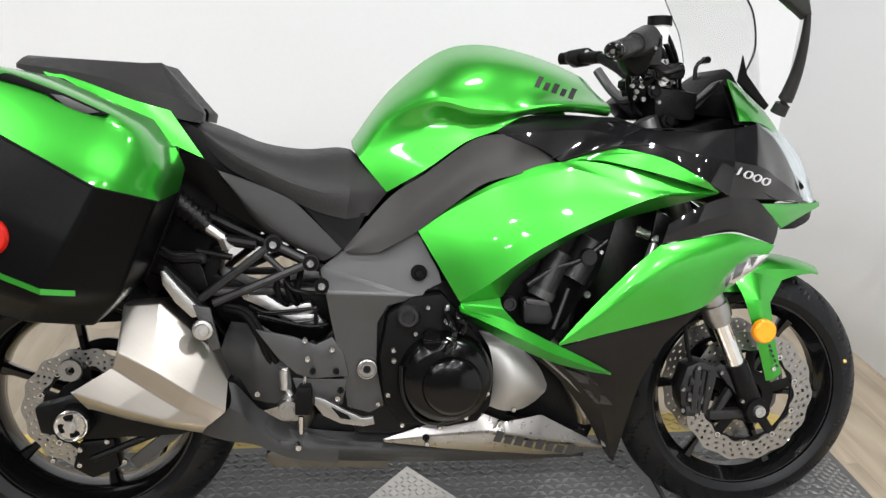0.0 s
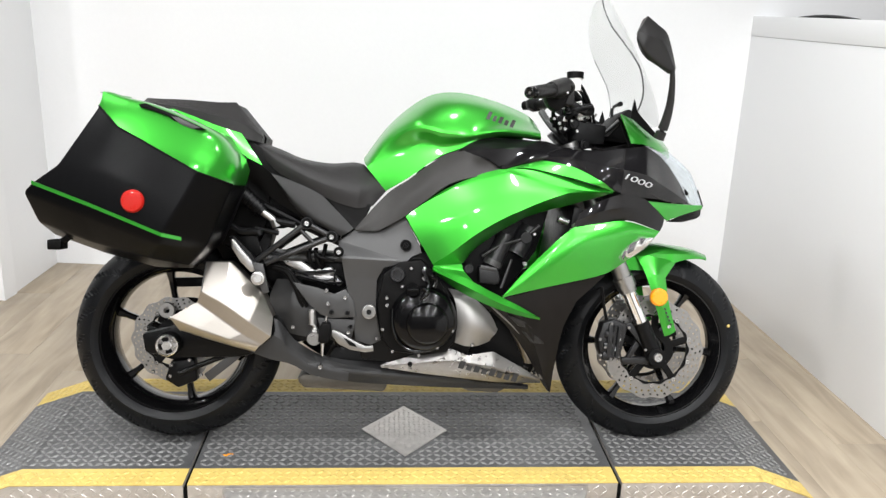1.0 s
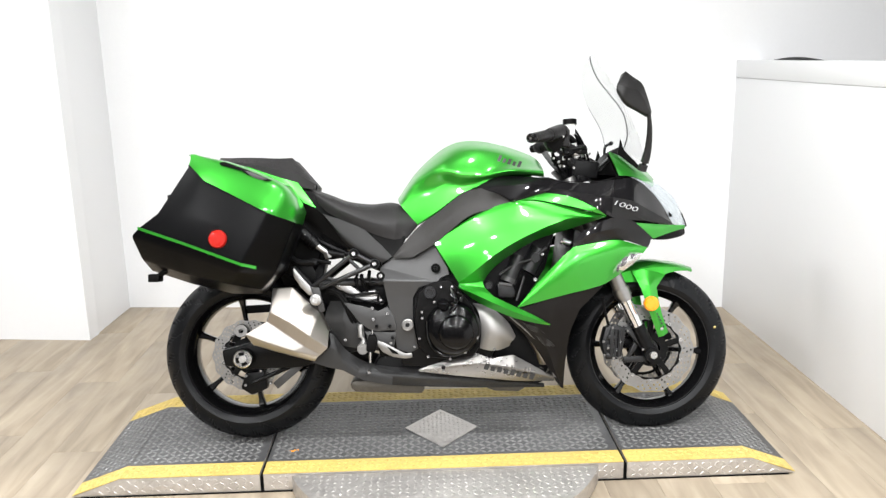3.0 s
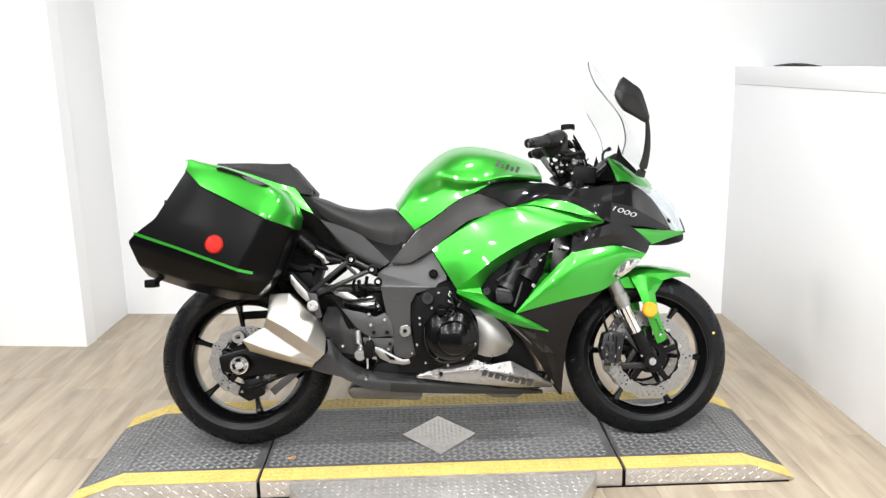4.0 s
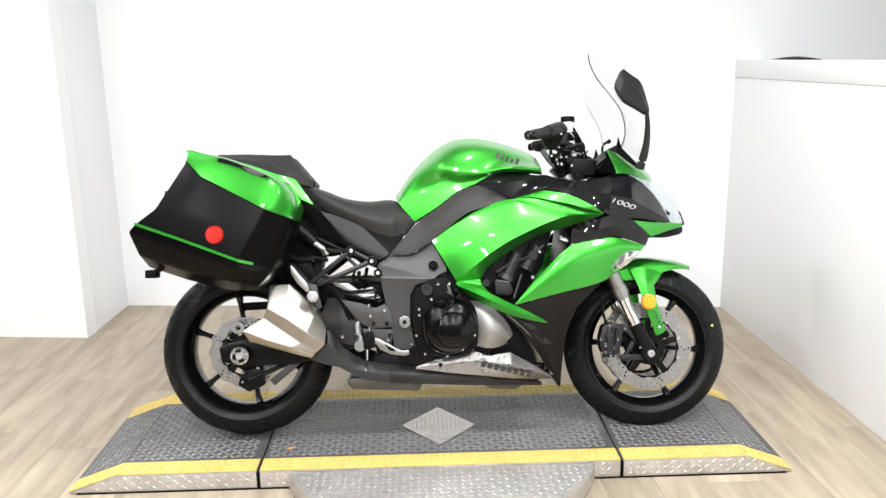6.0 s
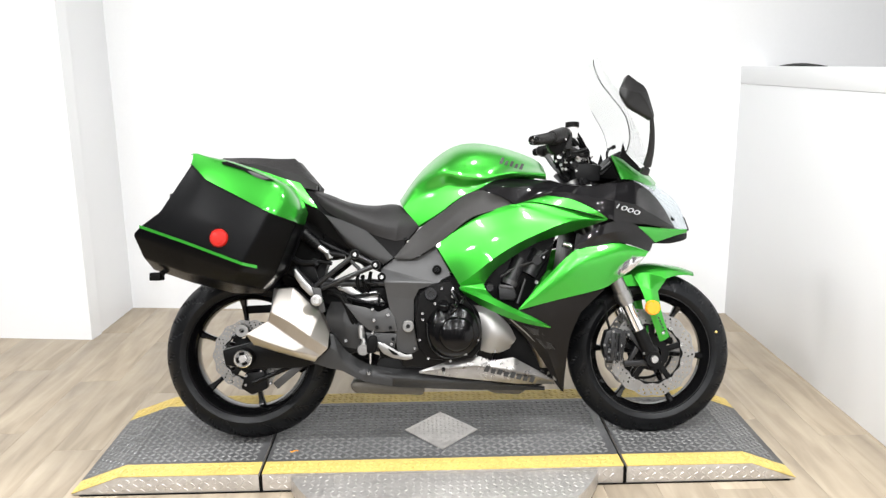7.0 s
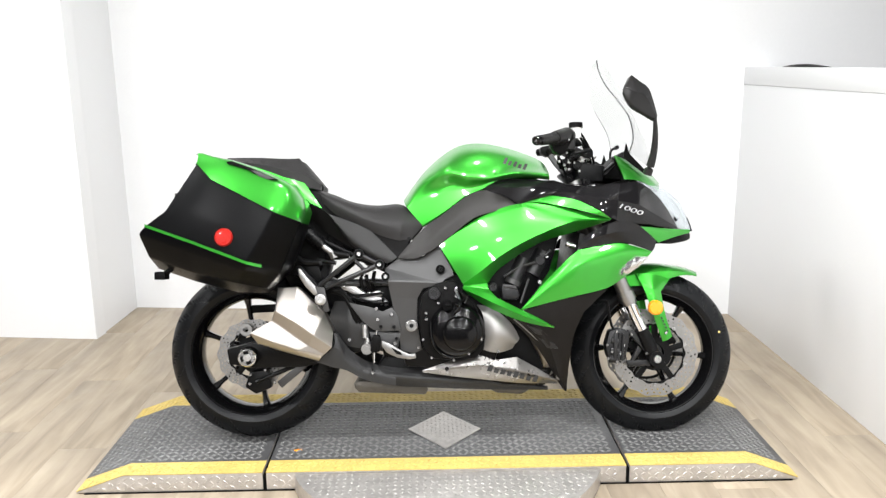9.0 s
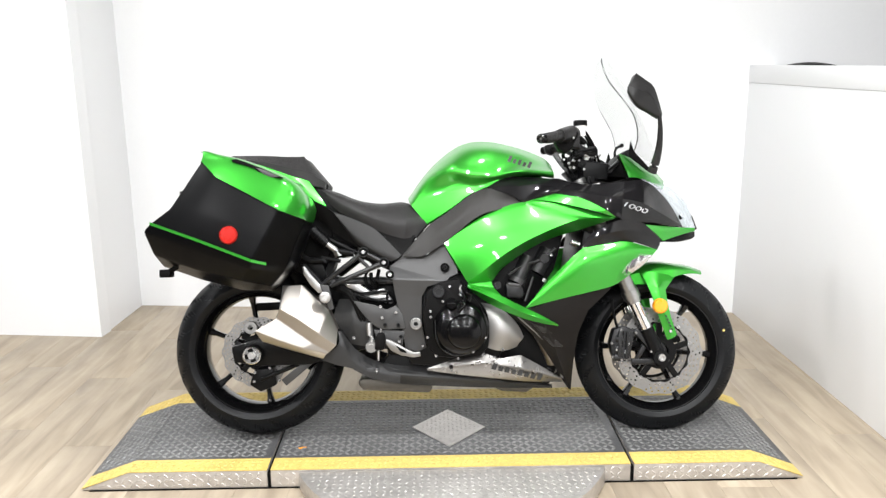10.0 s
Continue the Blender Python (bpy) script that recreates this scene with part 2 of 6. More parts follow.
def merge(*bms):
    out = bmesh.new()
    for b in bms:
        me = bpy.data.meshes.new("tmp")
        b.to_mesh(me)
        b.free()
        out.from_mesh(me)
        bpy.data.meshes.remove(me)
    return out


def moved(bm, m):
    bmesh.ops.transform(bm, matrix=m, verts=bm.verts)
    return bm


def bolt(x, y, z, r=0.009, h=0.008):
    """A socket bolt whose head looks to the machine's right."""
    r *= 0.85
    return moved(lathe([(0, -h + 0.002), (r * 0.45, -h + 0.002), (r * 0.5, -h), (r * 0.85, -h), (r, -h * 0.7), (r, 0), (0, 0)], 14), Matrix.Translation((x, y, z)))


def facets(points, faces, thick=0.004, bevel=0.004):
    """Flat faces that meet in softened edges, with a thickness; the outer side looks away from the machine's middle."""
    bm = bmesh.new()
    vs = [bm.verts.new(p) for p in points]
    for f in faces:
        bm.faces.new([vs[i] for i in f])
    bmesh.ops.remove_doubles(bm, verts=bm.verts, dist=0.0002)
    bmesh.ops.recalc_face_normals(bm, faces=bm.faces)
    if sum(f.normal.y * f.calc_area() for f in bm.faces) > 0:
        bmesh.ops.reverse_faces(bm, faces=bm.faces)
    if bevel:
        inner = [e for e in bm.edges if len(e.link_faces) == 2 and e.calc_face_angle(0) > 0.06]
        bmesh.ops.bevel(bm, geom=inner, offset=bevel, segments=3, profile=0.5, affect="EDGES", clamp_overlap=True)
    if thick:
        bmesh.ops.solidify(bm, geom=list(bm.faces), thickness=thick)
    return bm


def sheet(rows, thick=0.004, bevel=0.004):
    """Flat quads between rows of points."""
    k = len(rows[0])
    return facets([p for r in rows for p in r], [(i * k + j, i * k + j + 1, (i + 1) * k + j + 1, (i + 1) * k + j) for i in range(len(rows) - 1) for j in range(k - 1)], thick, bevel)


def rounded(bm, cuts, turns, thick, back):
    """Softens a faceted sheet into a moulded one; its rim and all behind x = back stay where they are."""
    bmesh.ops.subdivide_edges(bm, edges=list(bm.edges), cuts=cuts, use_grid_fill=True)
    free = [v for v in bm.verts if not v.is_boundary and v.co.x > back]
    for _ in range(turns):
        bmesh.ops.smooth_vert(bm, verts=free, factor=0.5, use_axis_x=True, use_axis_y=True, use_axis_z=True)
    bmesh.ops.solidify(bm, geom=list(bm.faces), thickness=thick)
    return bm


# ---- the room ----
PLAT_H = 0.066


def wall(name, x0, y0, x1, y1, h, label, thick=0.12, z0=0.0, paint=None):
    """An upright wall whose face runs from the first to the second corner, its body to the left of that way."""
    a, b = Vector((x0, y0, 0)), Vector((x1, y1, 0))
    n = (b - a).cross(Vector((0, 0, 1))).normalized() * -thick
    bm = slab([(a.x, a.y, z0), (b.x, b.y, z0), (b.x, b.y, z0 + h), (a.x, a.y, z0 + h)], 1.0, 0, n)
    return single(name, bm, paint or WALL, label, "wall", kind="structure")


wall("wall_north", -1.79, 1.86, 4.2, 1.315, CEILING, "smooth white painted back wall")
wall("wall_return", -1.806, 1.36, -1.79, 1.86, CEILING, "white side of a jutting wall corner")
wall("wall_northwest", -4.2, 1.56, -1.806, 1.286, CEILING, "white painted wall that juts forward", thick=0.1)
# Unseen walls that close the room; their gloom is put into the colour.
wall("wall_west", -4.2, -8.0, -4.2, 1.56, CEILING, "unseen closing wall, darkened to dim reflections", paint=DIM)
wall("wall_south", 4.2, -8.0, -4.2, -8.0, CEILING, "unseen closing wall, darkened to dim reflections", paint=DIM)
wall("wall_far_east", 4.2, 1.315, 4.2, -8.0, CEILING, "unseen closing wall, darkened to dim reflections", paint=DIM)
# Ceiling out of view; its darkness is put into the colour.
single("ceiling", block(-4.4, -8.2, CEILING, 4.4, 2.1, CEILING + 0.1, 0), CEIL, "unseen ceiling, darkened to cut bounce and reflections", "ceiling", kind="structure")


def half_wall():
    t = thing("half_wall", "low white partition wall with a flat ledge", "wall", kind="structure")
    m = Matrix.Translation((1.652, 1.555, 0)) @ pose(0, 0, 0, 0, 0, -90)
    part("panel", block(0.002, 0, 0, 7.0, 0.1, 1.28, 0.002), WALL, t, m=m)
    part("ledge", block(0.002, -0.0025, 1.281, 7.0, 0.13, 1.372, 0.004), WALL, t, m=m)
    return t


half_wall()


def ledge_item():
    """A shallow dark thing with a curved back that lies on the partition's ledge."""
    bm = bmesh.new()
    n = 24
    rows = []
    for i in range(n + 1):
        u = i / n
        y = 0.78 + 0.5 * u
        w, h = 0.028 * math.sin(math.pi * u) ** 0.6 + 0.002, 0.013 * math.sin(math.pi * u) + 0.001
        rows.append([bm.verts.new((1.735 + w * c, y, 1.373 + h * s)) for c, s in ((-1, 0), (-0.8, 0.6), (0, 1), (0.8, 0.6), (1, 0))])
    for p, q in zip(rows, rows[1:]):
        for k in range(4):
            bm.faces.new((p[k], p[k + 1], q[k + 1], q[k]))
        bm.faces.new((p[4], p[0], q[0], q[4]))
    bm.faces.new(rows[0])
    bm.faces.new(rows[-1])
    bmesh.ops.recalc_face_normals(bm, faces=bm.faces)
    single("ledge_strap", bm, PLASTIC, "thin dark strap lying on the white partition ledge", "strap")


ledge_item()


def floor():
    """Oak-look vinyl planks laid away from the entrance."""
    t = single("floor", block(-4.4, -8.2, -0.1, 4.4, 2.1, -0.0035, 0), OAK_BASE, "light oak vinyl plank floor", "floor", kind="structure")
    w, l = 0.182, 1.22
    me = None
    k = 0
    for i in range(-23, 23):
        x = i * w
        shift = (i * 0.437) % 1.0 * l
        for j in range(-6, 3):
            y = j * l + shift - 0.6
            if y > 1.8 or y + l < -4.6:
                continue
            if me is None:
                me = finish("plank", block(0.0003, 0.0003, -0.003, w - 0.0003, l - 0.0003, 0.0, 0.0004), OAK)
            o = new("plank", me)
            o.location = (x, y, 0)
            o.parent = t
            k += 1
    return t


def oak(name):
    m = material(name, (0.5, 0.4, 0.28), 0.42, vary=0.1, scale=2.0, fine=8)
    nt = m.node_tree
    b = nt.nodes["Principled BSDF"]
    info = nt.nodes.new("ShaderNodeObjectInfo")
    tc = nt.nodes.new("ShaderNodeTexCoord")
    add = nt.nodes.new("ShaderNodeVectorMath")
    add.operation = "MULTIPLY_ADD"
    add.inputs[1].default_value = (11.0, 1.3, 1)
    off = nt.nodes.new("ShaderNodeVectorMath")
    off.operation = "SCALE"
    off.inputs[0].default_value = (37.0, 19.0, 5.0)
    nt.links.new(info.outputs["Random"], off.inputs["Scale"])
    nt.links.new(tc.outputs["Object"], add.inputs[0])
    nt.links.new(off.outputs[0], add.inputs[2])
    grain = nt.nodes.new("ShaderNodeTexNoise")
    grain.inputs["Scale"].default_value, grain.inputs["Detail"].default_value, grain.inputs["Distortion"].default_value = 1.6, 7, 0.7
    nt.links.new(add.outputs[0], grain.inputs["Vector"])
    ramp = nt.nodes.new("ShaderNodeValToRGB")
    e = ramp.color_ramp.elements
    e[0].position, e[0].color = 0.22, (0.205, 0.165, 0.12, 1)
    e[1].position, e[1].color = 0.8, (0.415, 0.35, 0.262, 1)
    mid = ramp.color_ramp.elements.new(0.5)
    mid.color = (0.31, 0.255, 0.187, 1)
    nt.links.new(grain.outputs["Fac"], ramp.inputs[0])
    tone = nt.nodes.new("ShaderNodeMapRange")
    tone.inputs["To Min"].default_value, tone.inputs["To Max"].default_value = 0.92, 1.02
    nt.links.new(info.outputs["Random"], tone.inputs["Value"])
    mul = nt.nodes.new("ShaderNodeVectorMath")
    mul.operation = "SCALE"
    nt.links.new(ramp.outputs[0], mul.inputs[0])
    nt.links.new(tone.outputs[0], mul.inputs["Scale"])
    nt.links.new(mul.outputs[0], b.inputs["Base Color"])
    return m


OAK = oak("oak_vinyl")
OAK_BASE = material("plank_joint", (0.26, 0.21, 0.155), 0.7)
floor()


def platform():
    t = thing("display_platform", "low dark tread-plate display platform with yellow painted edges and ramps", "platform", pose(0, 0, 0))
    h = PLAT_H
    y0, y1 = -0.325, 0.34
    gap = {-1: 0.613, 0: 0, 1: 0.621}
    tip, kink = {-1: 1.245, 1: 1.208}, {-1: 1.085, 1: 1.055}
    for s, nm in ((0, "centre_deck"), (-1, "ramp_deck"), (1, "ramp_deck")):
        if s == 0:
            prof = [(0.006 - gap[-1], 0.004), (gap[1] - 0.006, 0.004), (gap[1] - 0.006, h), (0.006 - gap[-1], h)]
        else:
            prof = [(s * (gap[s] + 0.006), 0.004), (s * tip[s], 0.004), (s * tip[s], 0.008), (s * kink[s], h), (s * (gap[s] + 0.006), h)]
        bm = slab([(x, y0, z) for x, z in prof], y1 - y0, 0.002)
        d = part(nm, bm, PLATE, t, "bright metal front edge")
        if s == 0:
            strips = [[(0.006 - gap[-1], h), (gap[1] - 0.006, h)]]
        else:
            strips = [[(s * (gap[s] + 0.006), h), (s * kink[s], h), (s * (tip[s] + 0.002), 0.009)]]
        for line in strips:
            for name, a, b, mat, lab in (("yellow_edge", y0 - 0.001, y0 + 0.083, YELLOW, "worn yellow paint"), ("yellow_edge", y1 - 0.098, y1 + 0.001, YELLOW, "worn yellow paint"), ("tread_surface", y0 + 0.083, y1 - 0.098, BLACK_MAT, "worn dark tread surface")):
                bm = bmesh.new()
                up = 0.0025
                vs = [[bm.verts.new((x, y, z + k)) for k in (0.0003, up)] for x, z in line for y in (a, b)]
                for i in range(len(line) - 1):
                    p, q, r, u = vs[2 * i], vs[2 * i + 1], vs[2 * i + 2], vs[2 * i + 3]
                    bm.faces.new((p[1], r[1], u[1], q[1]))
                    bm.faces.new((p[0], r[0], r[1], p[1]))
                    bm.faces.new((q[0], u[0], u[1], q[1]))
                bm.faces.new((vs[0][0], vs[1][0], vs[1][1], vs[0][1]))
                bm.faces.new((vs[-2][0], vs[-1][0], vs[-1][1], vs[-2][1]))
                bmesh.ops.recalc_face_normals(bm, faces=bm.faces)
                part(name, bm, mat, d, lab)
    # Near-black blocks fill the gaps between decks to paint their shade.
    part("hinge_gap_shade", block(-0.619, y0 + 0.004, 0.004, -0.607, y1 - 0.004, h - 0.012, 0), SLOT, t)
    part("hinge_gap_shade", block(0.615, y0 + 0.004, 0.004, 0.627, y1 - 0.004, h - 0.012, 0), SLOT, t)
    # Dark slab paints the shadow gap between platform and floor.
    part("base_shadow_slab", block(-1.22, y0 - 0.003, 0.0, 1.19, y1 + 0.003, 0.0038, 0), SLOT, t, "thin dark slab for the shadow line under the platform")
    # tread lozenges
    bm = bmesh.new()
    faces = []

    def lozenge(bm, x, y, z, a, slope, l=0.0152, w=0.0056, hh=0.003):
        c, s = math.cos(a), math.sin(a)
        ring = [(l, 0), (0, w), (-l, 0), (0, -w)]
        base = []
        for u, v in ring:
            px, py = x + u * c - v * s, y + u * s + v * c
            base.append(bm.verts.new((px, py, z + slope * (px - x))))
        top = [bm.verts.new((x + (u * c - v * s) * 0.55, y + (u * s + v * c) * 0.55, z + hh + slope * (u * c - v * s) * 0.55)) for u, v in ring]
        bm.faces.new(top)
        for i in range(4):
            bm.faces.new((base[i], base[(i + 1) % 4], top[(i + 1) % 4], top[i]))

    painted = bmesh.new()
    pitch = 0.0228
    nx, ny = int(2.46 / pitch), int((y1 - y0 - 0.02) / pitch)
    for i in range(nx):
        for j in range(ny + 1):
            x, y = -1.235 + (i + 0.5) * pitch, y0 + 0.014 + j * pitch
            if abs(abs(x) - 0.617) < 0.022 or abs(x - 0.003) / 0.136 + abs(y + 0.025) / 0.158 < 1.06 or abs(x) > tip[1 if x > 0 else -1] - 0.02:
                continue
            if abs(y - y0 - 0.083) < 0.011 or abs(y - y1 + 0.098) < 0.011:
                continue
            slope, z = 0.0, h + 0.0025
            sd = 1 if x > 0 else -1
            if abs(x) > kink[sd]:
                k = (abs(x) - kink[sd]) / (tip[sd] + 0.002 - kink[sd])
                z = h + 0.0025 + (0.009 - h) * k
                slope = sd * (0.009 - h) / (tip[sd] + 0.002 - kink[sd])
            edge = y < y0 + 0.083 or y > y1 - 0.098
            lozenge(painted if edge else bm, x, y, z, radians(38 if (i + j) % 2 else -38), slope)
    tagged(part("tread_pattern", bm, WORN_GLINT, t), kind="stuff")
    tagged(part("tread_pattern", painted, YELLOW, t), kind="stuff")
    # bright diamond plate in the middle
    dz = h + 0.003
    dm = part("diamond_plate", slab([(0.003, -0.183, dz), (0.139, -0.029, dz), (0.003, 0.133, dz), (-0.133, -0.021, dz)], 0.0035, 0.0008, (0, 0, 1)), PLATE, t, "bright bare metal diamond")
    bm = bmesh.new()
    for i in range(-9, 10):
        for j in range(-9, 10):
            x, y = i * 0.016, j * 0.016
            if abs(x) / 0.136 + abs(y) / 0.158 < 0.9:
                lozenge(bm, x + 0.003, y - 0.025, dz + 0.0035, radians(45 if (i + j) % 2 else -45), 0, 0.0085, 0.0026, 0.0014)
    tagged(part("tread_pattern", bm, PLATE, dm), kind="stuff")
    # side faces carry lozenges too
    bm = bmesh.new()
    for i in range(-50, 49):
        for j in range(3):
            x, z = i * 0.024, 0.016 + j * 0.018
            if abs(abs(x) - 0.617) < 0.02 or z > h - 0.006 - max(0, abs(x) - 1.06) * 0.36:
                continue
            b2 = bmesh.new()
            lozenge(b2, 0, 0, 0, radians(40 if (i + j) % 2 else -40), 0, 0.0105, 0.003, 0.0014)
            moved(b2, Matrix.Translation((x, y0, z)) @ pose(0, 0, 0, 90))
            me = bpy.data.meshes.new("tmp")
            b2.to_mesh(me)
            b2.free()
            bm.from_mesh(me)
            bpy.data.meshes.remove(me)
    tagged(part("tread_pattern", bm, PLATE, t), kind="stuff")
    part("paint_scuff", merge(block(-0.541, -0.177, h + 0.0022, -0.522, -0.17, h + 0.0052, 0.001), block(-0.526, -0.171, h + 0.0022, -0.508, -0.165, h + 0.0052, 0.001)), ORANGE, t, "small orange paint scuff")
    return t


def front_step():
    """The round-fronted tread-plate step before the platform."""
    t = thing("turntable_step", "bright tread-plate step with a rounded front against the platform", "step")
    pts = []
    n = 40
    cut = math.asin(0.182 / 0.55)
    for i in range(n + 1):
        a = math.pi + cut + (math.pi - 2 * cut) * i / n
        pts.append((0.008 + 0.55 * math.cos(a), -0.15 + 0.55 * math.sin(a), 0.004))
    part("plate", slab(pts, PLAT_H - 0.008, 0.003, (0, 0, 1)), PLATE, t)
    bm = bmesh.new()
    for i in range(-23, 24):
        for j in range(0, 16):
            x, y = i * 0.024, -0.346 - j * 0.024
            if (x - 0.008) ** 2 + (y + 0.15) ** 2 > 0.535 ** 2:
                continue
            a = radians(42 if (i + j) % 2 else -42)
            c, s = math.cos(a), math.sin(a)
            ring = [(0.0115, 0), (0, 0.0034), (-0.0115, 0), (0, -0.0034)]
            lo = [bm.verts.new((x + u * c - v * s, y + u * s + v * c, PLAT_H - 0.004)) for u, v in ring]
            hi = [bm.verts.new((x + (u * c - v * s) * 0.55, y + (u * s + v * c) * 0.55, PLAT_H - 0.0022)) for u, v in ring]
            bm.faces.new(hi)
            for k in range(4):
                bm.faces.new((lo[k], lo[(k + 1) % 4], hi[(k + 1) % 4], hi[k]))
    tagged(part("tread_pattern", bm, PLATE, t), kind="stuff")


platform()
front_step()

# ---- the motorcycle ----
LEAN_DEG = 13.0
BIKE_M = Matrix.Translation((0.034, -0.052, PLAT_H + 0.003)) @ pose(0, 0, 0, -LEAN_DEG, 0.5, 0)
bike = thing("motorcycle", "lime green and black sport touring motorcycle leaning on its stand", "motorcycle", BIKE_M)

RAKE = radians(24.5)
STEER = radians(-1.0)
AXIS = Vector((-math.sin(RAKE), 0, math.cos(RAKE)))
FX, FZ = 0.738, 0.296
PIVOT = Vector((FX + 0.102, 0, 0))
STEER_M = Matrix.Translation(PIVOT) @ Matrix.Rotation(STEER, 4, AXIS) @ Matrix.Translation(-PIVOT)


def wheel(name, x, z, radius, width, rim_r, rim_w, spoke0, m=None):
    at = Matrix.Translation((x, 0, z))
    if m is not None:
        at = m @ at
    rw = rim_w / 2
    prof = [(rim_r + 0.008, -rw), (rim_r + 0.009, -rw + 0.006), (rim_r - 0.004, -rw + 0.012), (rim_r - 0.016, -rw + 0.03), (rim_r - 0.018, 0), (rim_r - 0.016, rw - 0.03), (rim_r - 0.004, rw - 0.012), (rim_r + 0.009, rw - 0.006), (rim_r + 0.008, rw),
            (rim_r - 0.004, rw - 0.001), (rim_r - 0.022, rw - 0.026), (rim_r - 0.028, 0.012), (rim_r - 0.028, -0.012), (rim_r - 0.022, -rw + 0.026), (rim_r - 0.004, -rw + 0.001)]
    bms = [lathe(prof, 72, True)]
    hub = lathe([(0.014, -0.05), (0.04, -0.05), (0.044, -0.03), (0.05, -0.02), (0.05, 0.02), (0.044, 0.03), (0.04, 0.05), (0.014, 0.05)], 32, True)
    spokes = []
    for i in range(6):
        a = spoke0 + i * math.pi / 3
        b = bmesh.new()
        r0, r1 = 0.042, rim_r - 0.02
        st = [(r0, 0.018, 0.02), (r0 + 0.03, 0.011, 0.016), ((r0 + r1) / 2, 0.0082, 0.013), (r1 - 0.03, 0.009, 0.014), (r1, 0.014, 0.02)]
        rings = [[b.verts.new((r, sy * wy, sx * wx)) for sx, sy in ((-1, -0.6), (-0.6, -1), (0.6, -1), (1, -0.6), (1, 0.6), (0.6, 1), (-0.6, 1), (-1, 0.6))] for r, wx, wy in st]
        for p, q in zip(rings, rings[1:]):
            for k in range(8):
                b.faces.new((p[k], p[(k + 1) % 8], q[(k + 1) % 8], q[k]))
        bmesh.ops.recalc_face_normals(b, faces=b.faces)
        spokes.append(moved(b, Matrix.Rotation(-a, 4, "Y")))
    rim = part(name, merge(*bms), RIM_BLACK, bike, "gloss black six-spoke alloy wheel", at)
    part("hub", hub, RIM_BLACK, rim)
    for b in spokes:
        part("spoke", b, RIM_BLACK, rim)
    # tyre with shoulder grooves
    n, hw = 480, width / 2
    sec = []
    side = radius - rim_r
    for k in range(25):
        u = -1 + 2 * k / 24
        a = u * math.pi * 0.5
        y = hw * math.sin(a) if abs(u) < 0.86 else hw * math.sin(a) - math.copysign((abs(u) - 0.86) / 0.14 * (hw - rw) * 0.75, u)
        drop = side * (1 - math.cos(a)) ** 0.85 if abs(u) < 1 else side
        sec.append((radius - min(drop, side) * 1.0, y))
    bm = bmesh.new()
    rings = []
    for i in range(n):
        th = 2 * math.pi * i / n
        ring = []
        for k, (r, y) in enumerate(sec):
            u = abs(-1 + 2 * k / 24)
            g = 0.0
            if 0.12 < u < 0.8:
                turn = 24 * th / (2 * math.pi)
                ph = (turn + u * 1.9 + (0.5 if k > 12 else 0)) % 1.0
                long_one = int(turn + u * 1.9) % 2 == 0
                if ph < 0.14 and (long_one or 0.3 < u < 0.6):
                    g = 0.0075
            ring.append(bm.verts.new(((r - g) * math.cos(th), y, (r - g) * math.sin(th))))
        rings.append(ring)
    for i in range(n):
        p, q = rings[i], rings[(i + 1) % n]
        for k in range(24):
            bm.faces.new((p[k], p[k + 1], q[k + 1], q[k]))
    bmesh.ops.recalc_face_normals(bm, faces=bm.faces)
    part("tyre", bm, RUBBER, rim, "black road tyre with slanting grooves", angle=24)
    return rim


def brake_disc(parent, y, r1, r0, name="brake_disc", waves=14):
    """A wavy drilled disc: cells left out of a ring make the holes."""
    bm = bmesh.new()
    n, k = 120, 7
    grid = []
    for i in range(n):
        th = 2 * math.pi * i / n
        wave = 0.003 * math.cos(waves * th)
        grid.append([[bm.verts.new((r * math.cos(th), yy, r * math.sin(th))) for yy in (y - 0.0024, y + 0.0024)] for r in [r0 + wave + (r1 - r0) * j / k for j in range(k + 1)]])
    for i in range(n):
        p, q = grid[i], grid[(i + 1) % n]
        for j in range(k):
            if j % 2 == 1 and (i + (j // 2) * 2) % 3 == 0:
                continue
            for s in (0, 1):
                bm.faces.new((p[j][s], p[j + 1][s], q[j + 1][s], q[j][s]))
        for j in (0, k):
            bm.faces.new((p[j][0], q[j][0], q[j][1], p[j][1]))
    bmesh.ops.recalc_face_normals(bm, faces=bm.faces)
    d = part(name, bm, DISC, parent, "drilled wave-edged steel disc")
    return d


def carrier(parent, y, r1, arms=5):
    bms = [lathe([(0.035, y - 0.004), (0.062, y - 0.004), (0.062, y + 0.004), (0.035, y + 0.004)], 32, True)]
    for i in range(arms):
        a = 2 * math.pi * i / arms + 0.3
        b = block(0.055, y - 0.004, -0.011, r1, y + 0.004, 0.011, 0.002)
        bms.append(moved(b, Matrix.Rotation(-a, 4, "Y")))
    bms.append(lathe([(r1 - 0.014, y - 0.003), (r1 - 0.004, y - 0.003), (r1 - 0.004, y + 0.003), (r1 - 0.014, y + 0.003)], 60, True))
    c = part("disc_carrier", merge(*bms), DARK, parent, "black disc carrier")
    for i in range(arms * 2):
        a = math.pi * i / arms + 0.3
        side = -1 if y < 0 else 1
        part("rivet", moved(lathe([(0.0035, -0.003), (0.0065, -0.003), (0.0075, 0.0), (0.0075, 0.006)], 12), Matrix.Translation(((r1 - 0.004) * math.cos(a), y + side * 0.006, (r1 - 0.004) * math.sin(a))) @ pose(0, 0, 0, 0 if side < 0 else 180)), BRIGHT, parent)
    return c


rear = wheel("rear_wheel", -0.722, 0.308, 0.311, 0.19, 0.222, 0.15, radians(100))
brake_disc(rear, -0.075, 0.125, 0.088)
carrier(rear, -0.072, 0.095)
front = wheel("front_wheel", FX, FZ, 0.30, 0.12, 0.222, 0.09, radians(55), STEER_M)
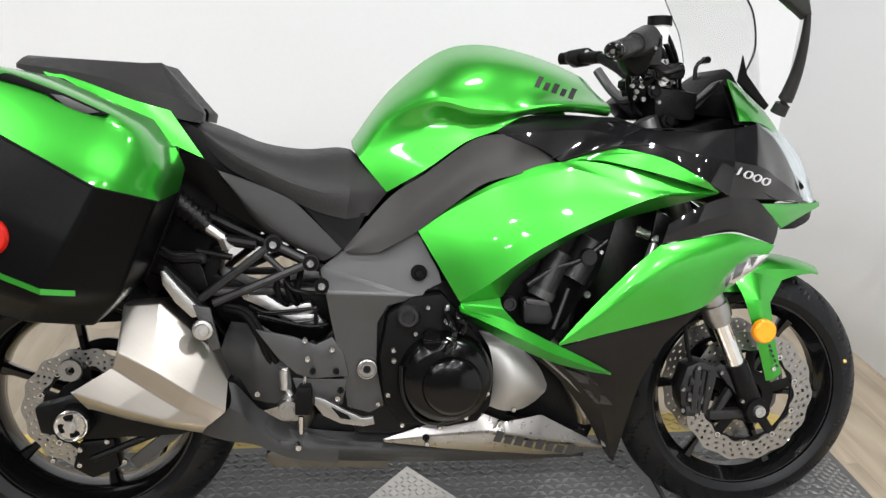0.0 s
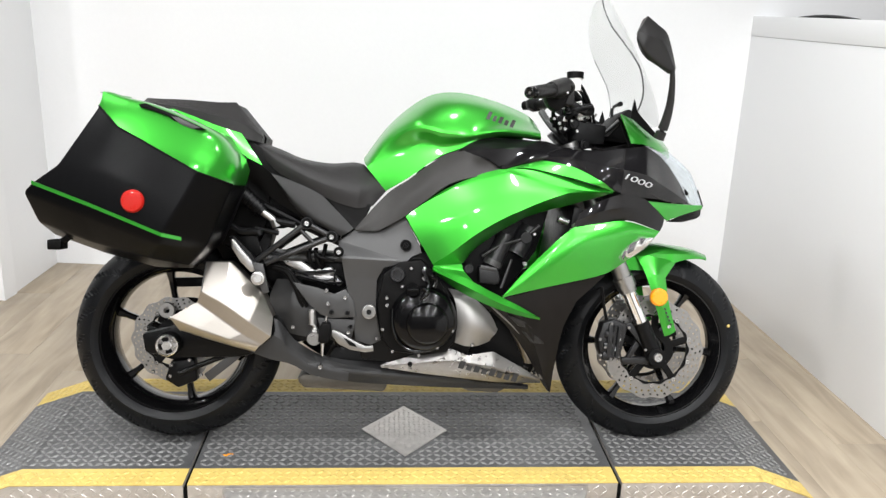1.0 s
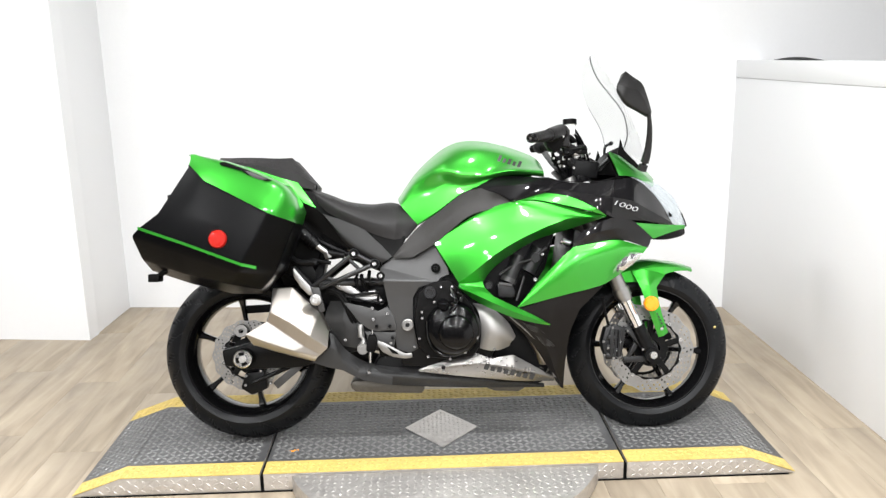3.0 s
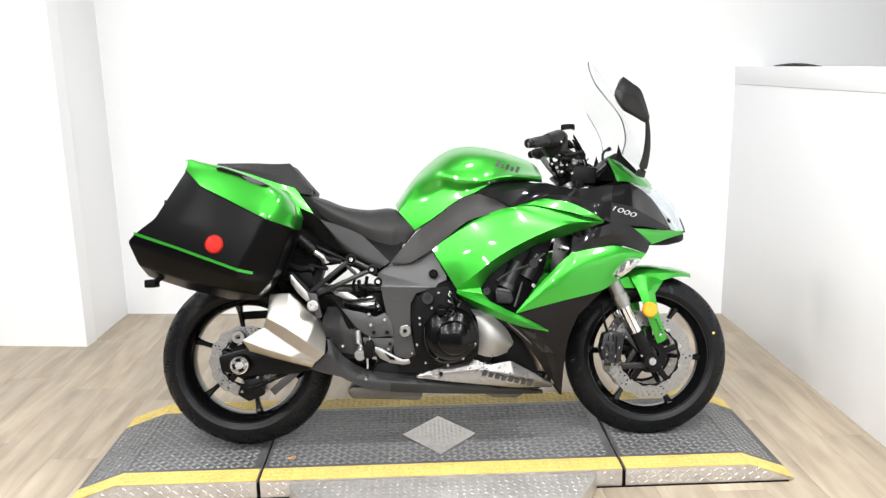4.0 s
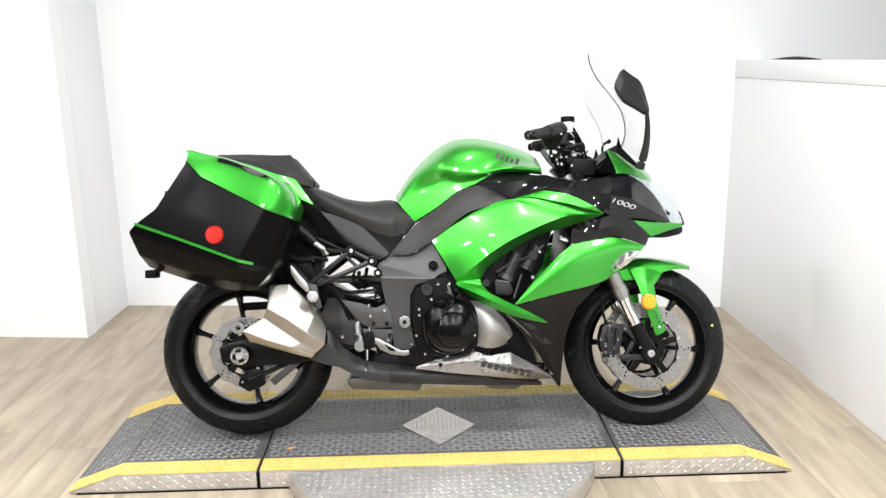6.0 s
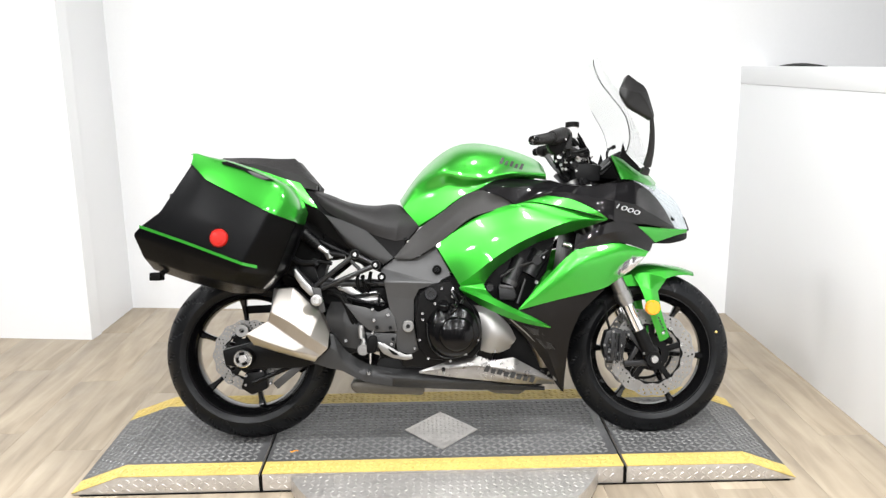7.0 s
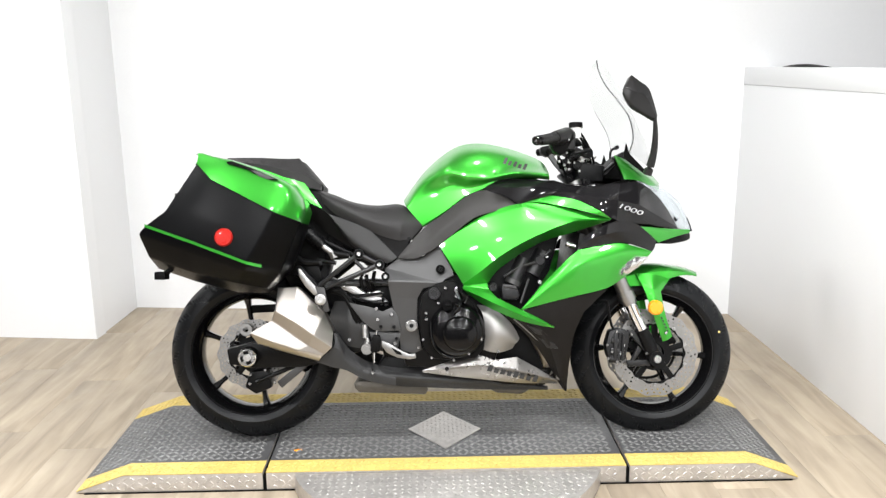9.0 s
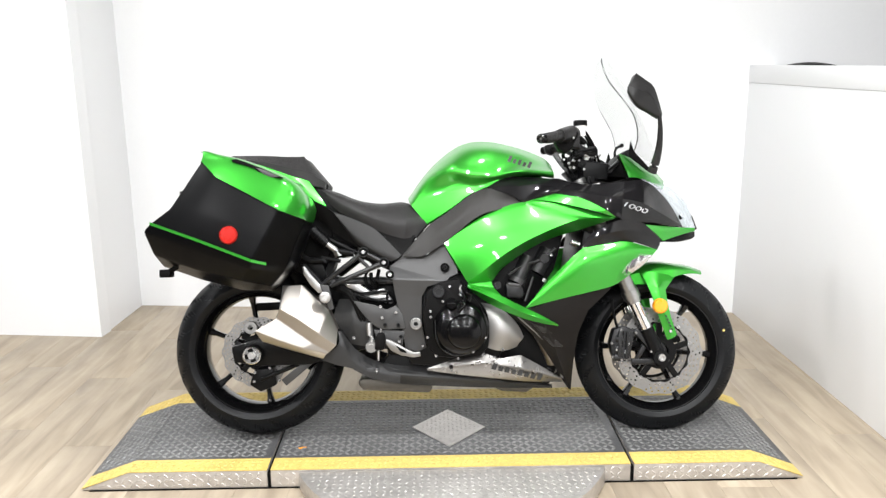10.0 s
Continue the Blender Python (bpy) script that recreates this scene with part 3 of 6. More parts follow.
for sy in (-1, 1):
    brake_disc(front, sy * 0.066, 0.154, 0.11)
    carrier(front, sy * 0.062, 0.118)


CREASED = 14.0


def panel(name, rows, mat, label="", crease=(), both=True, thick=0.004, **kw):
    ob = part(name, skin(rows, crease, thick=thick, **kw), mat, bike, label, angle=CREASED)
    if both:
        twin(ob)
    return ob


DULL_STEEL = material("dull_steel", (0.1, 0.092, 0.08), 0.45, 0.8, vary=0.2)
SCREEN_EDGE = clear("screen_edge_plastic", (0.1, 0.11, 0.1), 0.2, 0.35)
# ---- bodywork ----
tank = panel("fuel_tank", [
    [(-0.108, -0.13, 0.765), (-0.033, -0.158, 0.812), (0.042, -0.174, 0.867), (0.102, -0.181, 0.892), (0.17, -0.174, 0.925), (0.257, -0.164, 0.931), (0.344, -0.135, 0.925)],
    [(-0.157, -0.105, 0.823), (-0.075, -0.128, 0.874), (-0.001, -0.15, 0.907), (0.057, -0.171, 0.902), (0.125, -0.188, 0.917), (0.223, -0.195, 0.936), (0.34, -0.164, 0.931)],
    [(-0.167, -0.088, 0.838), (-0.101, -0.118, 0.915), (-0.021, -0.174, 0.954), (0.056, -0.198, 0.943), (0.125, -0.2, 0.939), (0.223, -0.203, 0.949), (0.339, -0.158, 0.947)],
    [(-0.174, -0.05, 0.85), (-0.106, -0.07, 0.942), (-0.008, -0.1, 1.012), (0.083, -0.12, 1.026), (0.193, -0.12, 1.012), (0.296, -0.1, 0.984), (0.346, -0.08, 0.965)],
    [(-0.177, 0, 0.864), (-0.1, 0, 0.969), (0.003, 0, 1.053), (0.097, 0, 1.074), (0.21, 0, 1.055), (0.317, 0, 1.016), (0.354, 0, 0.985)],
], GREEN, "lime green metallic painted tank", (), False, 0, mirrored=True, n=7, m=6, corner=80)
panel("rider_seat", [
    [(-0.491, -0.1, 0.888), (-0.427, -0.13, 0.815), (-0.331, -0.153, 0.766), (-0.252, -0.158, 0.729), (-0.19, -0.158, 0.712), (-0.146, -0.148, 0.719), (-0.108, -0.125, 0.763)],
    [(-0.491, -0.1, 0.896), (-0.418, -0.135, 0.848), (-0.326, -0.158, 0.802), (-0.243, -0.16, 0.776), (-0.183, -0.153, 0.775), (-0.141, -0.13, 0.787), (-0.117, -0.118, 0.783)],
    [(-0.493, -0.08, 0.899), (-0.429, -0.1, 0.873), (-0.348, -0.118, 0.842), (-0.273, -0.11, 0.829), (-0.201, -0.09, 0.834), (-0.17, -0.07, 0.835), (-0.146, -0.06, 0.818)],
    [(-0.504, 0, 0.907), (-0.434, 0, 0.885), (-0.362, 0, 0.857), (-0.279, 0, 0.845), (-0.208, 0, 0.85), (-0.177, 0, 0.845), (-0.163, 0, 0.832)],
], VINYL, "dark grey vinyl rider seat", (), False, 0, mirrored=True)
panel("pillion_seat", [
    [(-0.802, -0.13, 0.991), (-0.681, -0.148, 0.951), (-0.574, -0.148, 0.922), (-0.508, -0.13, 0.902), (-0.473, -0.11, 0.895), (-0.478, -0.02, 0.899)],
    [(-0.802, -0.13, 0.999), (-0.68, -0.15, 0.983), (-0.583, -0.15, 0.961), (-0.523, -0.13, 0.946), (-0.468, -0.1, 0.914), (-0.476, -0.02, 0.915)],
    [(-0.804, -0.09, 1.013), (-0.69, -0.1, 1.012), (-0.6, -0.1, 1.008), (-0.549, -0.085, 1.011), (-0.473, -0.08, 0.921), (-0.48, -0.02, 0.924)],
    [(-0.825, 0, 1.024), (-0.71, 0, 1.019), (-0.618, 0, 1.016), (-0.558, 0, 1.012), (-0.487, 0, 0.928), (-0.482, 0, 0.926)],
], VINYL, "dark grey vinyl pillion seat", (1, 2), False, 0, mirrored=True)
panel("tail_panel", [
    [(-0.762, -0.135, 0.994), (-0.68, -0.151, 0.969), (-0.592, -0.154, 0.937), (-0.525, -0.138, 0.918)],
    [(-0.698, -0.16, 0.937), (-0.605, -0.162, 0.896), (-0.524, -0.16, 0.857), (-0.461, -0.156, 0.828)],
], GREEN, "lime green tail panel")
panel("tail_underpanel", [
    [(-0.604, -0.148, 0.887), (-0.525, -0.154, 0.851), (-0.461, -0.154, 0.822), (-0.436, -0.156, 0.804)],
    [(-0.569, -0.13, 0.832), (-0.501, -0.13, 0.787), (-0.422, -0.138, 0.725), (-0.336, -0.156, 0.676)],
], PLASTIC)
panel("seat_side_cover", [
    [(-0.436, -0.156, 0.806), (-0.369, -0.16, 0.783), (-0.307, -0.164, 0.756), (-0.275, -0.167, 0.733), (-0.198, -0.175, 0.655)],
    [(-0.424, -0.16, 0.79), (-0.373, -0.169, 0.734), (-0.334, -0.174, 0.703), (-0.282, -0.179, 0.673), (-0.214, -0.179, 0.642)],
    [(-0.417, -0.158, 0.78), (-0.371, -0.158, 0.712), (-0.332, -0.164, 0.678), (-0.273, -0.174, 0.651), (-0.234, -0.177, 0.632)],
], COVER_GREY, "grained grey plastic side cover")
panel("seat_infill", [
    [(-0.282, -0.153, 0.746), (-0.213, -0.154, 0.721), (-0.15, -0.15, 0.725)],
    [(-0.245, -0.156, 0.705), (-0.194, -0.158, 0.677), (-0.175, -0.16, 0.67)],
    [(-0.199, -0.164, 0.653), (-0.193, -0.165, 0.653), (-0.187, -0.166, 0.655)],
], PLASTIC)
panel("knee_cover", [
    [(-0.194, -0.174, 0.655), (-0.104, -0.156, 0.756), (-0.034, -0.169, 0.805), (0.056, -0.181, 0.872), (0.114, -0.192, 0.886), (0.182, -0.2, 0.862), (0.219, -0.216, 0.833)],
    [(-0.192, -0.181, 0.651), (-0.109, -0.181, 0.698), (-0.04, -0.195, 0.75), (0.033, -0.209, 0.808), (0.102, -0.216, 0.839), (0.17, -0.219, 0.84), (0.218, -0.222, 0.831)],
    [(-0.19, -0.179, 0.647), (-0.126, -0.19, 0.65), (-0.056, -0.2, 0.691), (0.003, -0.214, 0.738), (0.071, -0.227, 0.789), (0.143, -0.232, 0.811), (0.221, -0.226, 0.829)],
], GREY_PLASTIC, "grained grey plastic knee cover")
FRAME = [
    (-0.241, -0.162, 0.614), (-0.196, -0.16, 0.65), (-0.107, -0.166, 0.655), (-0.053, -0.176, 0.697), (-0.007, -0.19, 0.612), (-0.001, -0.192, 0.59), (-0.031, -0.196, 0.577), (-0.068, -0.2, 0.567),
    (-0.108, -0.196, 0.545), (-0.128, -0.19, 0.509), (-0.129, -0.184, 0.42), (-0.113, -0.172, 0.33), (-0.142, -0.17, 0.316), (-0.186, -0.17, 0.329), (-0.195, -0.18, 0.404), (-0.22, -0.19, 0.518), (-0.23, -0.2, 0.574),
]
plate_r = part("frame_plate", facets(FRAME, [(0, 1, 2, 3, 4, 5, 6, 7), (0, 7, 16), (16, 7, 8, 9, 15), (15, 9, 10, 14), (14, 10, 11, 12, 13)], 0.012, 0.005), FRAME_GREY, bike, "satin grey frame plate", angle=14)
twin(plate_r)
fairing = panel("upper_fairing", [
    [(-0.052, -0.196, 0.699), (0.027, -0.211, 0.753), (0.108, -0.226, 0.798), (0.215, -0.236, 0.834), (0.34, -0.25, 0.828), (0.533, -0.262, 0.782)],
    [(-0.051, -0.199, 0.696), (0.028, -0.217, 0.748), (0.112, -0.234, 0.789), (0.238, -0.252, 0.824), (0.407, -0.272, 0.784), (0.533, -0.263, 0.78)],
    [(-0.011, -0.224, 0.629), (0.052, -0.247, 0.671), (0.137, -0.267, 0.726), (0.25, -0.276, 0.771), (0.406, -0.277, 0.778), (0.533, -0.263, 0.779)],
    [(0.029, -0.24, 0.562), (0.076, -0.262, 0.595), (0.163, -0.284, 0.663), (0.262, -0.293, 0.718), (0.405, -0.282, 0.773), (0.533, -0.263, 0.778)],
    [(0.037, -0.227, 0.552), (0.117, -0.218, 0.565), (0.164, -0.212, 0.618), (0.294, -0.209, 0.699), (0.426, -0.222, 0.741), (0.534, -0.255, 0.776)],
], GREEN, "lime green side fairing", (1, 3))
web = part("fairing_web", facets([(0.03, -0.236, 0.557), (0.068, -0.222, 0.58), (0.112, -0.213, 0.571), (0.119, -0.219, 0.543), (0.146, -0.232, 0.514), (0.088, -0.247, 0.531), (0.042, -0.247, 0.545)], [(0, 1, 2, 3), (0, 3, 4, 5, 6)], 0.004, 0.004), GREEN, bike, "lime green web between fairing and wing", angle=20)
twin(web)
panel("fairing_wing", [
    [(0.029, -0.237, 0.553), (0.118, -0.241, 0.526), (0.208, -0.246, 0.482), (0.283, -0.253, 0.446), (0.338, -0.251, 0.415)],
    [(0.032, -0.251, 0.544), (0.111, -0.258, 0.508), (0.205, -0.266, 0.464), (0.281, -0.264, 0.435), (0.338, -0.253, 0.414)],
    [(0.041, -0.211, 0.53), (0.113, -0.225, 0.482), (0.207, -0.241, 0.441), (0.283, -0.247, 0.42), (0.339, -0.25, 0.41)],
], GREEN, "lime green pointed lower wing", (1,))
panel("front_side_panel", [
    [(0.23, -0.248, 0.477), (0.295, -0.251, 0.551), (0.373, -0.257, 0.632), (0.422, -0.262, 0.675), (0.5, -0.256, 0.689), (0.581, -0.243, 0.697), (0.688, -0.216, 0.669)],
    [(0.23, -0.249, 0.476), (0.299, -0.262, 0.532), (0.379, -0.274, 0.598), (0.456, -0.276, 0.634), (0.536, -0.264, 0.651), (0.602, -0.248, 0.658), (0.672, -0.222, 0.652)],
    [(0.23, -0.249, 0.472), (0.303, -0.256, 0.492), (0.399, -0.26, 0.516), (0.478, -0.253, 0.533), (0.529, -0.243, 0.547), (0.571, -0.227, 0.569), (0.649, -0.216, 0.623)],
], GREEN, "lime green front side panel")
panel("lower_fairing", [
    [(0.173, -0.2, 0.446), (0.221, -0.2, 0.412), (0.27, -0.19, 0.36), (0.321, -0.169, 0.29), (0.368, -0.13, 0.211), (0.397, -0.11, 0.171)],
    [(0.23, -0.245, 0.466), (0.28, -0.243, 0.43), (0.316, -0.227, 0.371), (0.347, -0.195, 0.296), (0.375, -0.158, 0.223), (0.399, -0.118, 0.172)],
    [(0.37, -0.257, 0.509), (0.351, -0.248, 0.448), (0.359, -0.227, 0.378), (0.374, -0.195, 0.296), (0.387, -0.158, 0.227), (0.401, -0.118, 0.17)],
    [(0.526, -0.241, 0.541), (0.445, -0.237, 0.462), (0.414, -0.216, 0.381), (0.404, -0.185, 0.294), (0.402, -0.153, 0.23), (0.404, -0.116, 0.169)],
], FAIRING_BLACK, "dark plastic lower fairing", (1,))
# Pale strip paints the light that falls on the fairing's inner rim.
trim = part("lit_fairing_rim", sheet([[(0.192, -0.2, 0.44), (0.246, -0.196, 0.391), (0.3, -0.185, 0.33), (0.352, -0.165, 0.263), (0.365, -0.14, 0.217)], [(0.208, -0.215, 0.438), (0.268, -0.208, 0.385), (0.325, -0.195, 0.321), (0.368, -0.172, 0.255), (0.373, -0.145, 0.214)]], 0.003, 0), TITAN, bike, "inner rim of the lower fairing, its lit look put into a pale colour")
twin(trim)
for k, q in enumerate(([(0.249, -0.226, 0.419), (0.299, -0.238, 0.403), (0.323, -0.232, 0.381), (0.282, -0.222, 0.386)], [(0.291, -0.216, 0.373), (0.34, -0.226, 0.357), (0.361, -0.22, 0.334), (0.324, -0.212, 0.336)])):
    part("fairing_fin", slab(q, 0.012, 0.003), COVER_GREY, bike, "raised fin on the lower fairing")
panel("tank_side_panel", [
    [(0.101, -0.185, 0.89), (0.17, -0.177, 0.923), (0.275, -0.172, 0.925), (0.344, -0.177, 0.916), (0.391, -0.19, 0.902)],
    [(0.116, -0.193, 0.883), (0.192, -0.2, 0.891), (0.27, -0.206, 0.897), (0.319, -0.209, 0.892), (0.367, -0.211, 0.883)],
    [(0.124, -0.193, 0.879), (0.181, -0.206, 0.862), (0.224, -0.224, 0.835), (0.275, -0.234, 0.852), (0.332, -0.243, 0.868)],
], SMOKE, "glossy dark grey tank side panel", (1,))
nose = panel("nose_side_panel", [
    [(0.344, -0.174, 0.912), (0.418, -0.206, 0.9), (0.491, -0.23, 0.897), (0.574, -0.227, 0.905), (0.643, -0.19, 0.915), (0.702, -0.156, 0.887), (0.762, -0.118, 0.834), (0.814, -0.09, 0.765)],
    [(0.328, -0.211, 0.882), (0.41, -0.243, 0.872), (0.482, -0.27, 0.854), (0.555, -0.283, 0.842), (0.63, -0.253, 0.829), (0.693, -0.2, 0.805), (0.756, -0.153, 0.778), (0.809, -0.105, 0.757)],
    [(0.316, -0.224, 0.866), (0.408, -0.253, 0.848), (0.489, -0.276, 0.809), (0.552, -0.274, 0.775), (0.628, -0.234, 0.766), (0.699, -0.19, 0.762), (0.758, -0.148, 0.756), (0.815, -0.1, 0.75)],
], SMOKE, "glossy dark grey nose panel", (1,))
# Beads added along edges and folds, so that highlights come from their shape.
for q in ([(0.141, -0.187, 0.884), (0.177, -0.18, 0.922), (0.227, -0.174, 0.924), (0.305, -0.176, 0.913), (0.35, -0.19, 0.914)], [(0.206, -0.224, 0.84), (0.253, -0.214, 0.857), (0.326, -0.212, 0.875), (0.389, -0.208, 0.9)], [(0.221, -0.24, 0.837), (0.289, -0.25, 0.859), (0.359, -0.262, 0.87), (0.417, -0.276, 0.862), (0.476, -0.282, 0.821), (0.531, -0.27, 0.785)], [(0.39, -0.2, 0.901), (0.467, -0.232, 0.902), (0.529, -0.23, 0.898), (0.584, -0.222, 0.902)], [(0.318, -0.184, 0.911), (0.29, -0.198, 0.885), (0.253, -0.216, 0.854)], [(0.308, -0.203, 0.88), (0.29, -0.212, 0.868), (0.275, -0.218, 0.857)], [(0.53, -0.272, 0.783), (0.593, -0.256, 0.799), (0.691, -0.2, 0.764), (0.765, -0.16, 0.753)]):
    e = part("highlight_bead", tube(q, 0.0016, 6), SMOKE, bike, "thin glossy bead added to catch highlights along edges and folds")
    twin(e)
panel("accent_strip", [
    [(0.227, -0.229, 0.834), (0.324, -0.234, 0.865), (0.415, -0.264, 0.846), (0.497, -0.283, 0.805), (0.535, -0.266, 0.784)],
    [(0.227, -0.229, 0.83), (0.292, -0.248, 0.84), (0.404, -0.27, 0.817), (0.479, -0.279, 0.796), (0.535, -0.264, 0.78)],
], GREEN, "lime green accent")
panel("air_duct_panel", [
    [(0.439, -0.258, 0.717), (0.5, -0.264, 0.754), (0.558, -0.266, 0.774), (0.634, -0.234, 0.762), (0.711, -0.185, 0.705)],
    [(0.429, -0.266, 0.694), (0.499, -0.266, 0.723), (0.576, -0.253, 0.737), (0.642, -0.222, 0.725), (0.705, -0.19, 0.685)],
    [(0.425, -0.264, 0.679), (0.5, -0.255, 0.691), (0.583, -0.234, 0.699), (0.639, -0.216, 0.686), (0.694, -0.2, 0.669)],
], SMOKE, "dark grey duct panel", (1,))
panel("chin_panel", [
    [(0.641, -0.227, 0.756), (0.718, -0.179, 0.752), (0.807, -0.12, 0.748), (0.863, -0.08, 0.748)],
    [(0.68, -0.206, 0.732), (0.73, -0.177, 0.734), (0.808, -0.12, 0.738), (0.865, -0.08, 0.742)],
    [(0.721, -0.179, 0.7), (0.756, -0.156, 0.71), (0.819, -0.11, 0.726), (0.866, -0.075, 0.736)],
], GREEN, "lime green chin panel")
panel("chin_lip", [
    [(0.722, -0.174, 0.699), (0.782, -0.13, 0.714), (0.838, -0.085, 0.728), (0.881, -0.03, 0.735)],
    [(0.77, -0.148, 0.7), (0.816, -0.105, 0.701), (0.856, -0.06, 0.707), (0.884, -0.02, 0.716)],
], PLASTIC)
headlight = panel("headlight", [
    [(0.644, -0.188, 0.917), (0.698, -0.12, 0.928), (0.76, -0.06, 0.908), (0.795, 0, 0.902)],
    [(0.702, -0.153, 0.885), (0.759, -0.105, 0.878), (0.816, -0.05, 0.86), (0.849, 0, 0.854)],
    [(0.762, -0.117, 0.83), (0.813, -0.085, 0.815), (0.854, -0.045, 0.799), (0.879, 0, 0.794)],
    [(0.817, -0.095, 0.753), (0.852, -0.075, 0.744), (0.876, -0.045, 0.745), (0.895, 0, 0.75)],
], LENS, "clear headlight lens", (), False, 0.002, mirrored=True)
panel("nose_cowl", [
    [(0.594, -0.211, 0.92), (0.633, -0.197, 0.92), (0.683, -0.158, 0.911), (0.743, -0.105, 0.888)],
    [(0.577, -0.219, 0.959), (0.635, -0.177, 0.952), (0.701, -0.125, 0.932), (0.754, -0.08, 0.9)],
    [(0.558, -0.222, 1.002), (0.635, -0.135, 0.988), (0.71, -0.08, 0.952), (0.759, -0.05, 0.915)],
    [(0.594, -0.164, 0.998), (0.66, -0.085, 0.989), (0.727, -0.04, 0.96), (0.772, -0.02, 0.919)],
], GREEN, "lime green nose cowl", (2,), True, 0.003)
panel("cowl_lining", [[(x - 0.006, y * 0.95, z - 0.007) for x, y, z in r] for r in [
    [(0.594, -0.211, 0.92), (0.633, -0.197, 0.92), (0.683, -0.158, 0.911), (0.743, -0.105, 0.888)],
    [(0.577, -0.219, 0.959), (0.635, -0.177, 0.952), (0.701, -0.125, 0.932), (0.754, -0.08, 0.9)],
    [(0.558, -0.222, 1.002), (0.635, -0.135, 0.988), (0.71, -0.08, 0.952), (0.759, -0.05, 0.915)],
    [(0.594, -0.164, 0.998), (0.66, -0.085, 0.989), (0.727, -0.04, 0.96), (0.772, -0.02, 0.919)],
]], PLASTIC, "black cowl lining", (2,), True, 0.002)
SCREEN_ROWS = [
    [(0.625, -0.158, 1.018), (0.635, -0.174, 1.067), (0.624, -0.181, 1.128), (0.604, -0.179, 1.168), (0.572, -0.164, 1.217), (0.545, -0.13, 1.269), (0.532, -0.09, 1.326), (0.535, -0.045, 1.372)],
    [(0.7, -0.08, 0.989), (0.689, -0.09, 1.06), (0.665, -0.092, 1.13), (0.642, -0.09, 1.177), (0.609, -0.082, 1.241), (0.578, -0.068, 1.295), (0.557, -0.047, 1.354), (0.55, -0.023, 1.385)],
    [(0.75, 0, 0.993), (0.73, 0, 1.071), (0.7, 0, 1.146), (0.674, 0, 1.199), (0.639, 0, 1.267), (0.604, 0, 1.322), (0.576, 0, 1.373), (0.564, 0, 1.394)],
]
screen = panel("windscreen", SCREEN_ROWS, SCREEN, "tall clear plastic windscreen", (), False, 0.0035, mirrored=True)
screen.visible_shadow = False
for sy in (1, -1):
    part("screen_edge", tube([(x, sy * y, z) for x, y, z in SCREEN_ROWS[0][:8 if sy > 0 else 5]], 0.002 if sy > 0 else 0.0012, 6), PRINT_DARK if sy > 0 else SCREEN_EDGE, screen, "darker cut edge of the clear screen")
MUF = [
    (-0.608, -0.2, 0.552), (-0.541, -0.2, 0.555), (-0.449, -0.198, 0.466), (-0.419, -0.196, 0.4),
    (-0.608, -0.264, 0.477), (-0.543, -0.266, 0.44), (-0.477, -0.258, 0.391), (-0.42, -0.236, 0.348),
    (-0.62, -0.246, 0.443), (-0.561, -0.248, 0.402), (-0.498, -0.242, 0.356), (-0.446, -0.224, 0.323),
    (-0.692, -0.262, 0.401), (-0.615, -0.264, 0.37), (-0.532, -0.256, 0.341), (-0.455, -0.228, 0.318),
    (-0.67, -0.24, 0.362), (-0.602, -0.241, 0.34), (-0.535, -0.236, 0.32), (-0.468, -0.215, 0.298),
]
MUF = [(x, -0.12, z - 0.006) for x, y, z in MUF[:4]] + MUF + [(x, -0.12, z + 0.004) for x, y, z in MUF[16:]]
muffler = part("muffler", facets(MUF, [(i * 4 + j, i * 4 + j + 1, i * 4 + j + 5, i * 4 + j + 4) for i in range(6) for j in range(3)], 0.003, 0.009), STEEL, bike, "brushed steel angular muffler", angle=14)
part("outlet_cap", facets([MUF[i] for i in (0, 4, 8, 12, 16, 20, 24)], [(0, 1, 2, 3), (0, 3, 4, 5, 6)], 0.004, 0), DISC, muffler, "bright muffler end")
twin(muffler)
panel("muffler_heat_shield", [
    [(-0.419, -0.19, 0.393), (-0.404, -0.185, 0.385), (-0.377, -0.174, 0.348), (-0.331, -0.158, 0.289), (-0.204, -0.148, 0.249)],
    [(-0.416, -0.211, 0.347), (-0.393, -0.206, 0.332), (-0.371, -0.19, 0.299), (-0.32, -0.174, 0.256), (-0.204, -0.158, 0.227)],
    [(-0.48, -0.2, 0.295), (-0.424, -0.2, 0.276), (-0.368, -0.185, 0.259), (-0.302, -0.169, 0.223), (-0.205, -0.153, 0.202)],
], SHIELD, "matte black heat shield")
panel("exhaust_cover", [
    [(-0.378, -0.169, 0.341), (-0.302, -0.148, 0.287), (-0.204, -0.13, 0.262), (-0.065, -0.12, 0.253), (0.116, -0.11, 0.227), (0.341, -0.09, 0.185)],
    [(-0.371, -0.185, 0.298), (-0.301, -0.169, 0.255), (-0.204, -0.158, 0.235), (-0.066, -0.148, 0.221), (0.115, -0.125, 0.205), (0.339, -0.1, 0.179)],
    [(-0.37, -0.169, 0.256), (-0.303, -0.148, 0.22), (-0.205, -0.13, 0.198), (-0.066, -0.12, 0.187), (0.115, -0.11, 0.178), (0.341, -0.09, 0.171)],
], SHIELD)
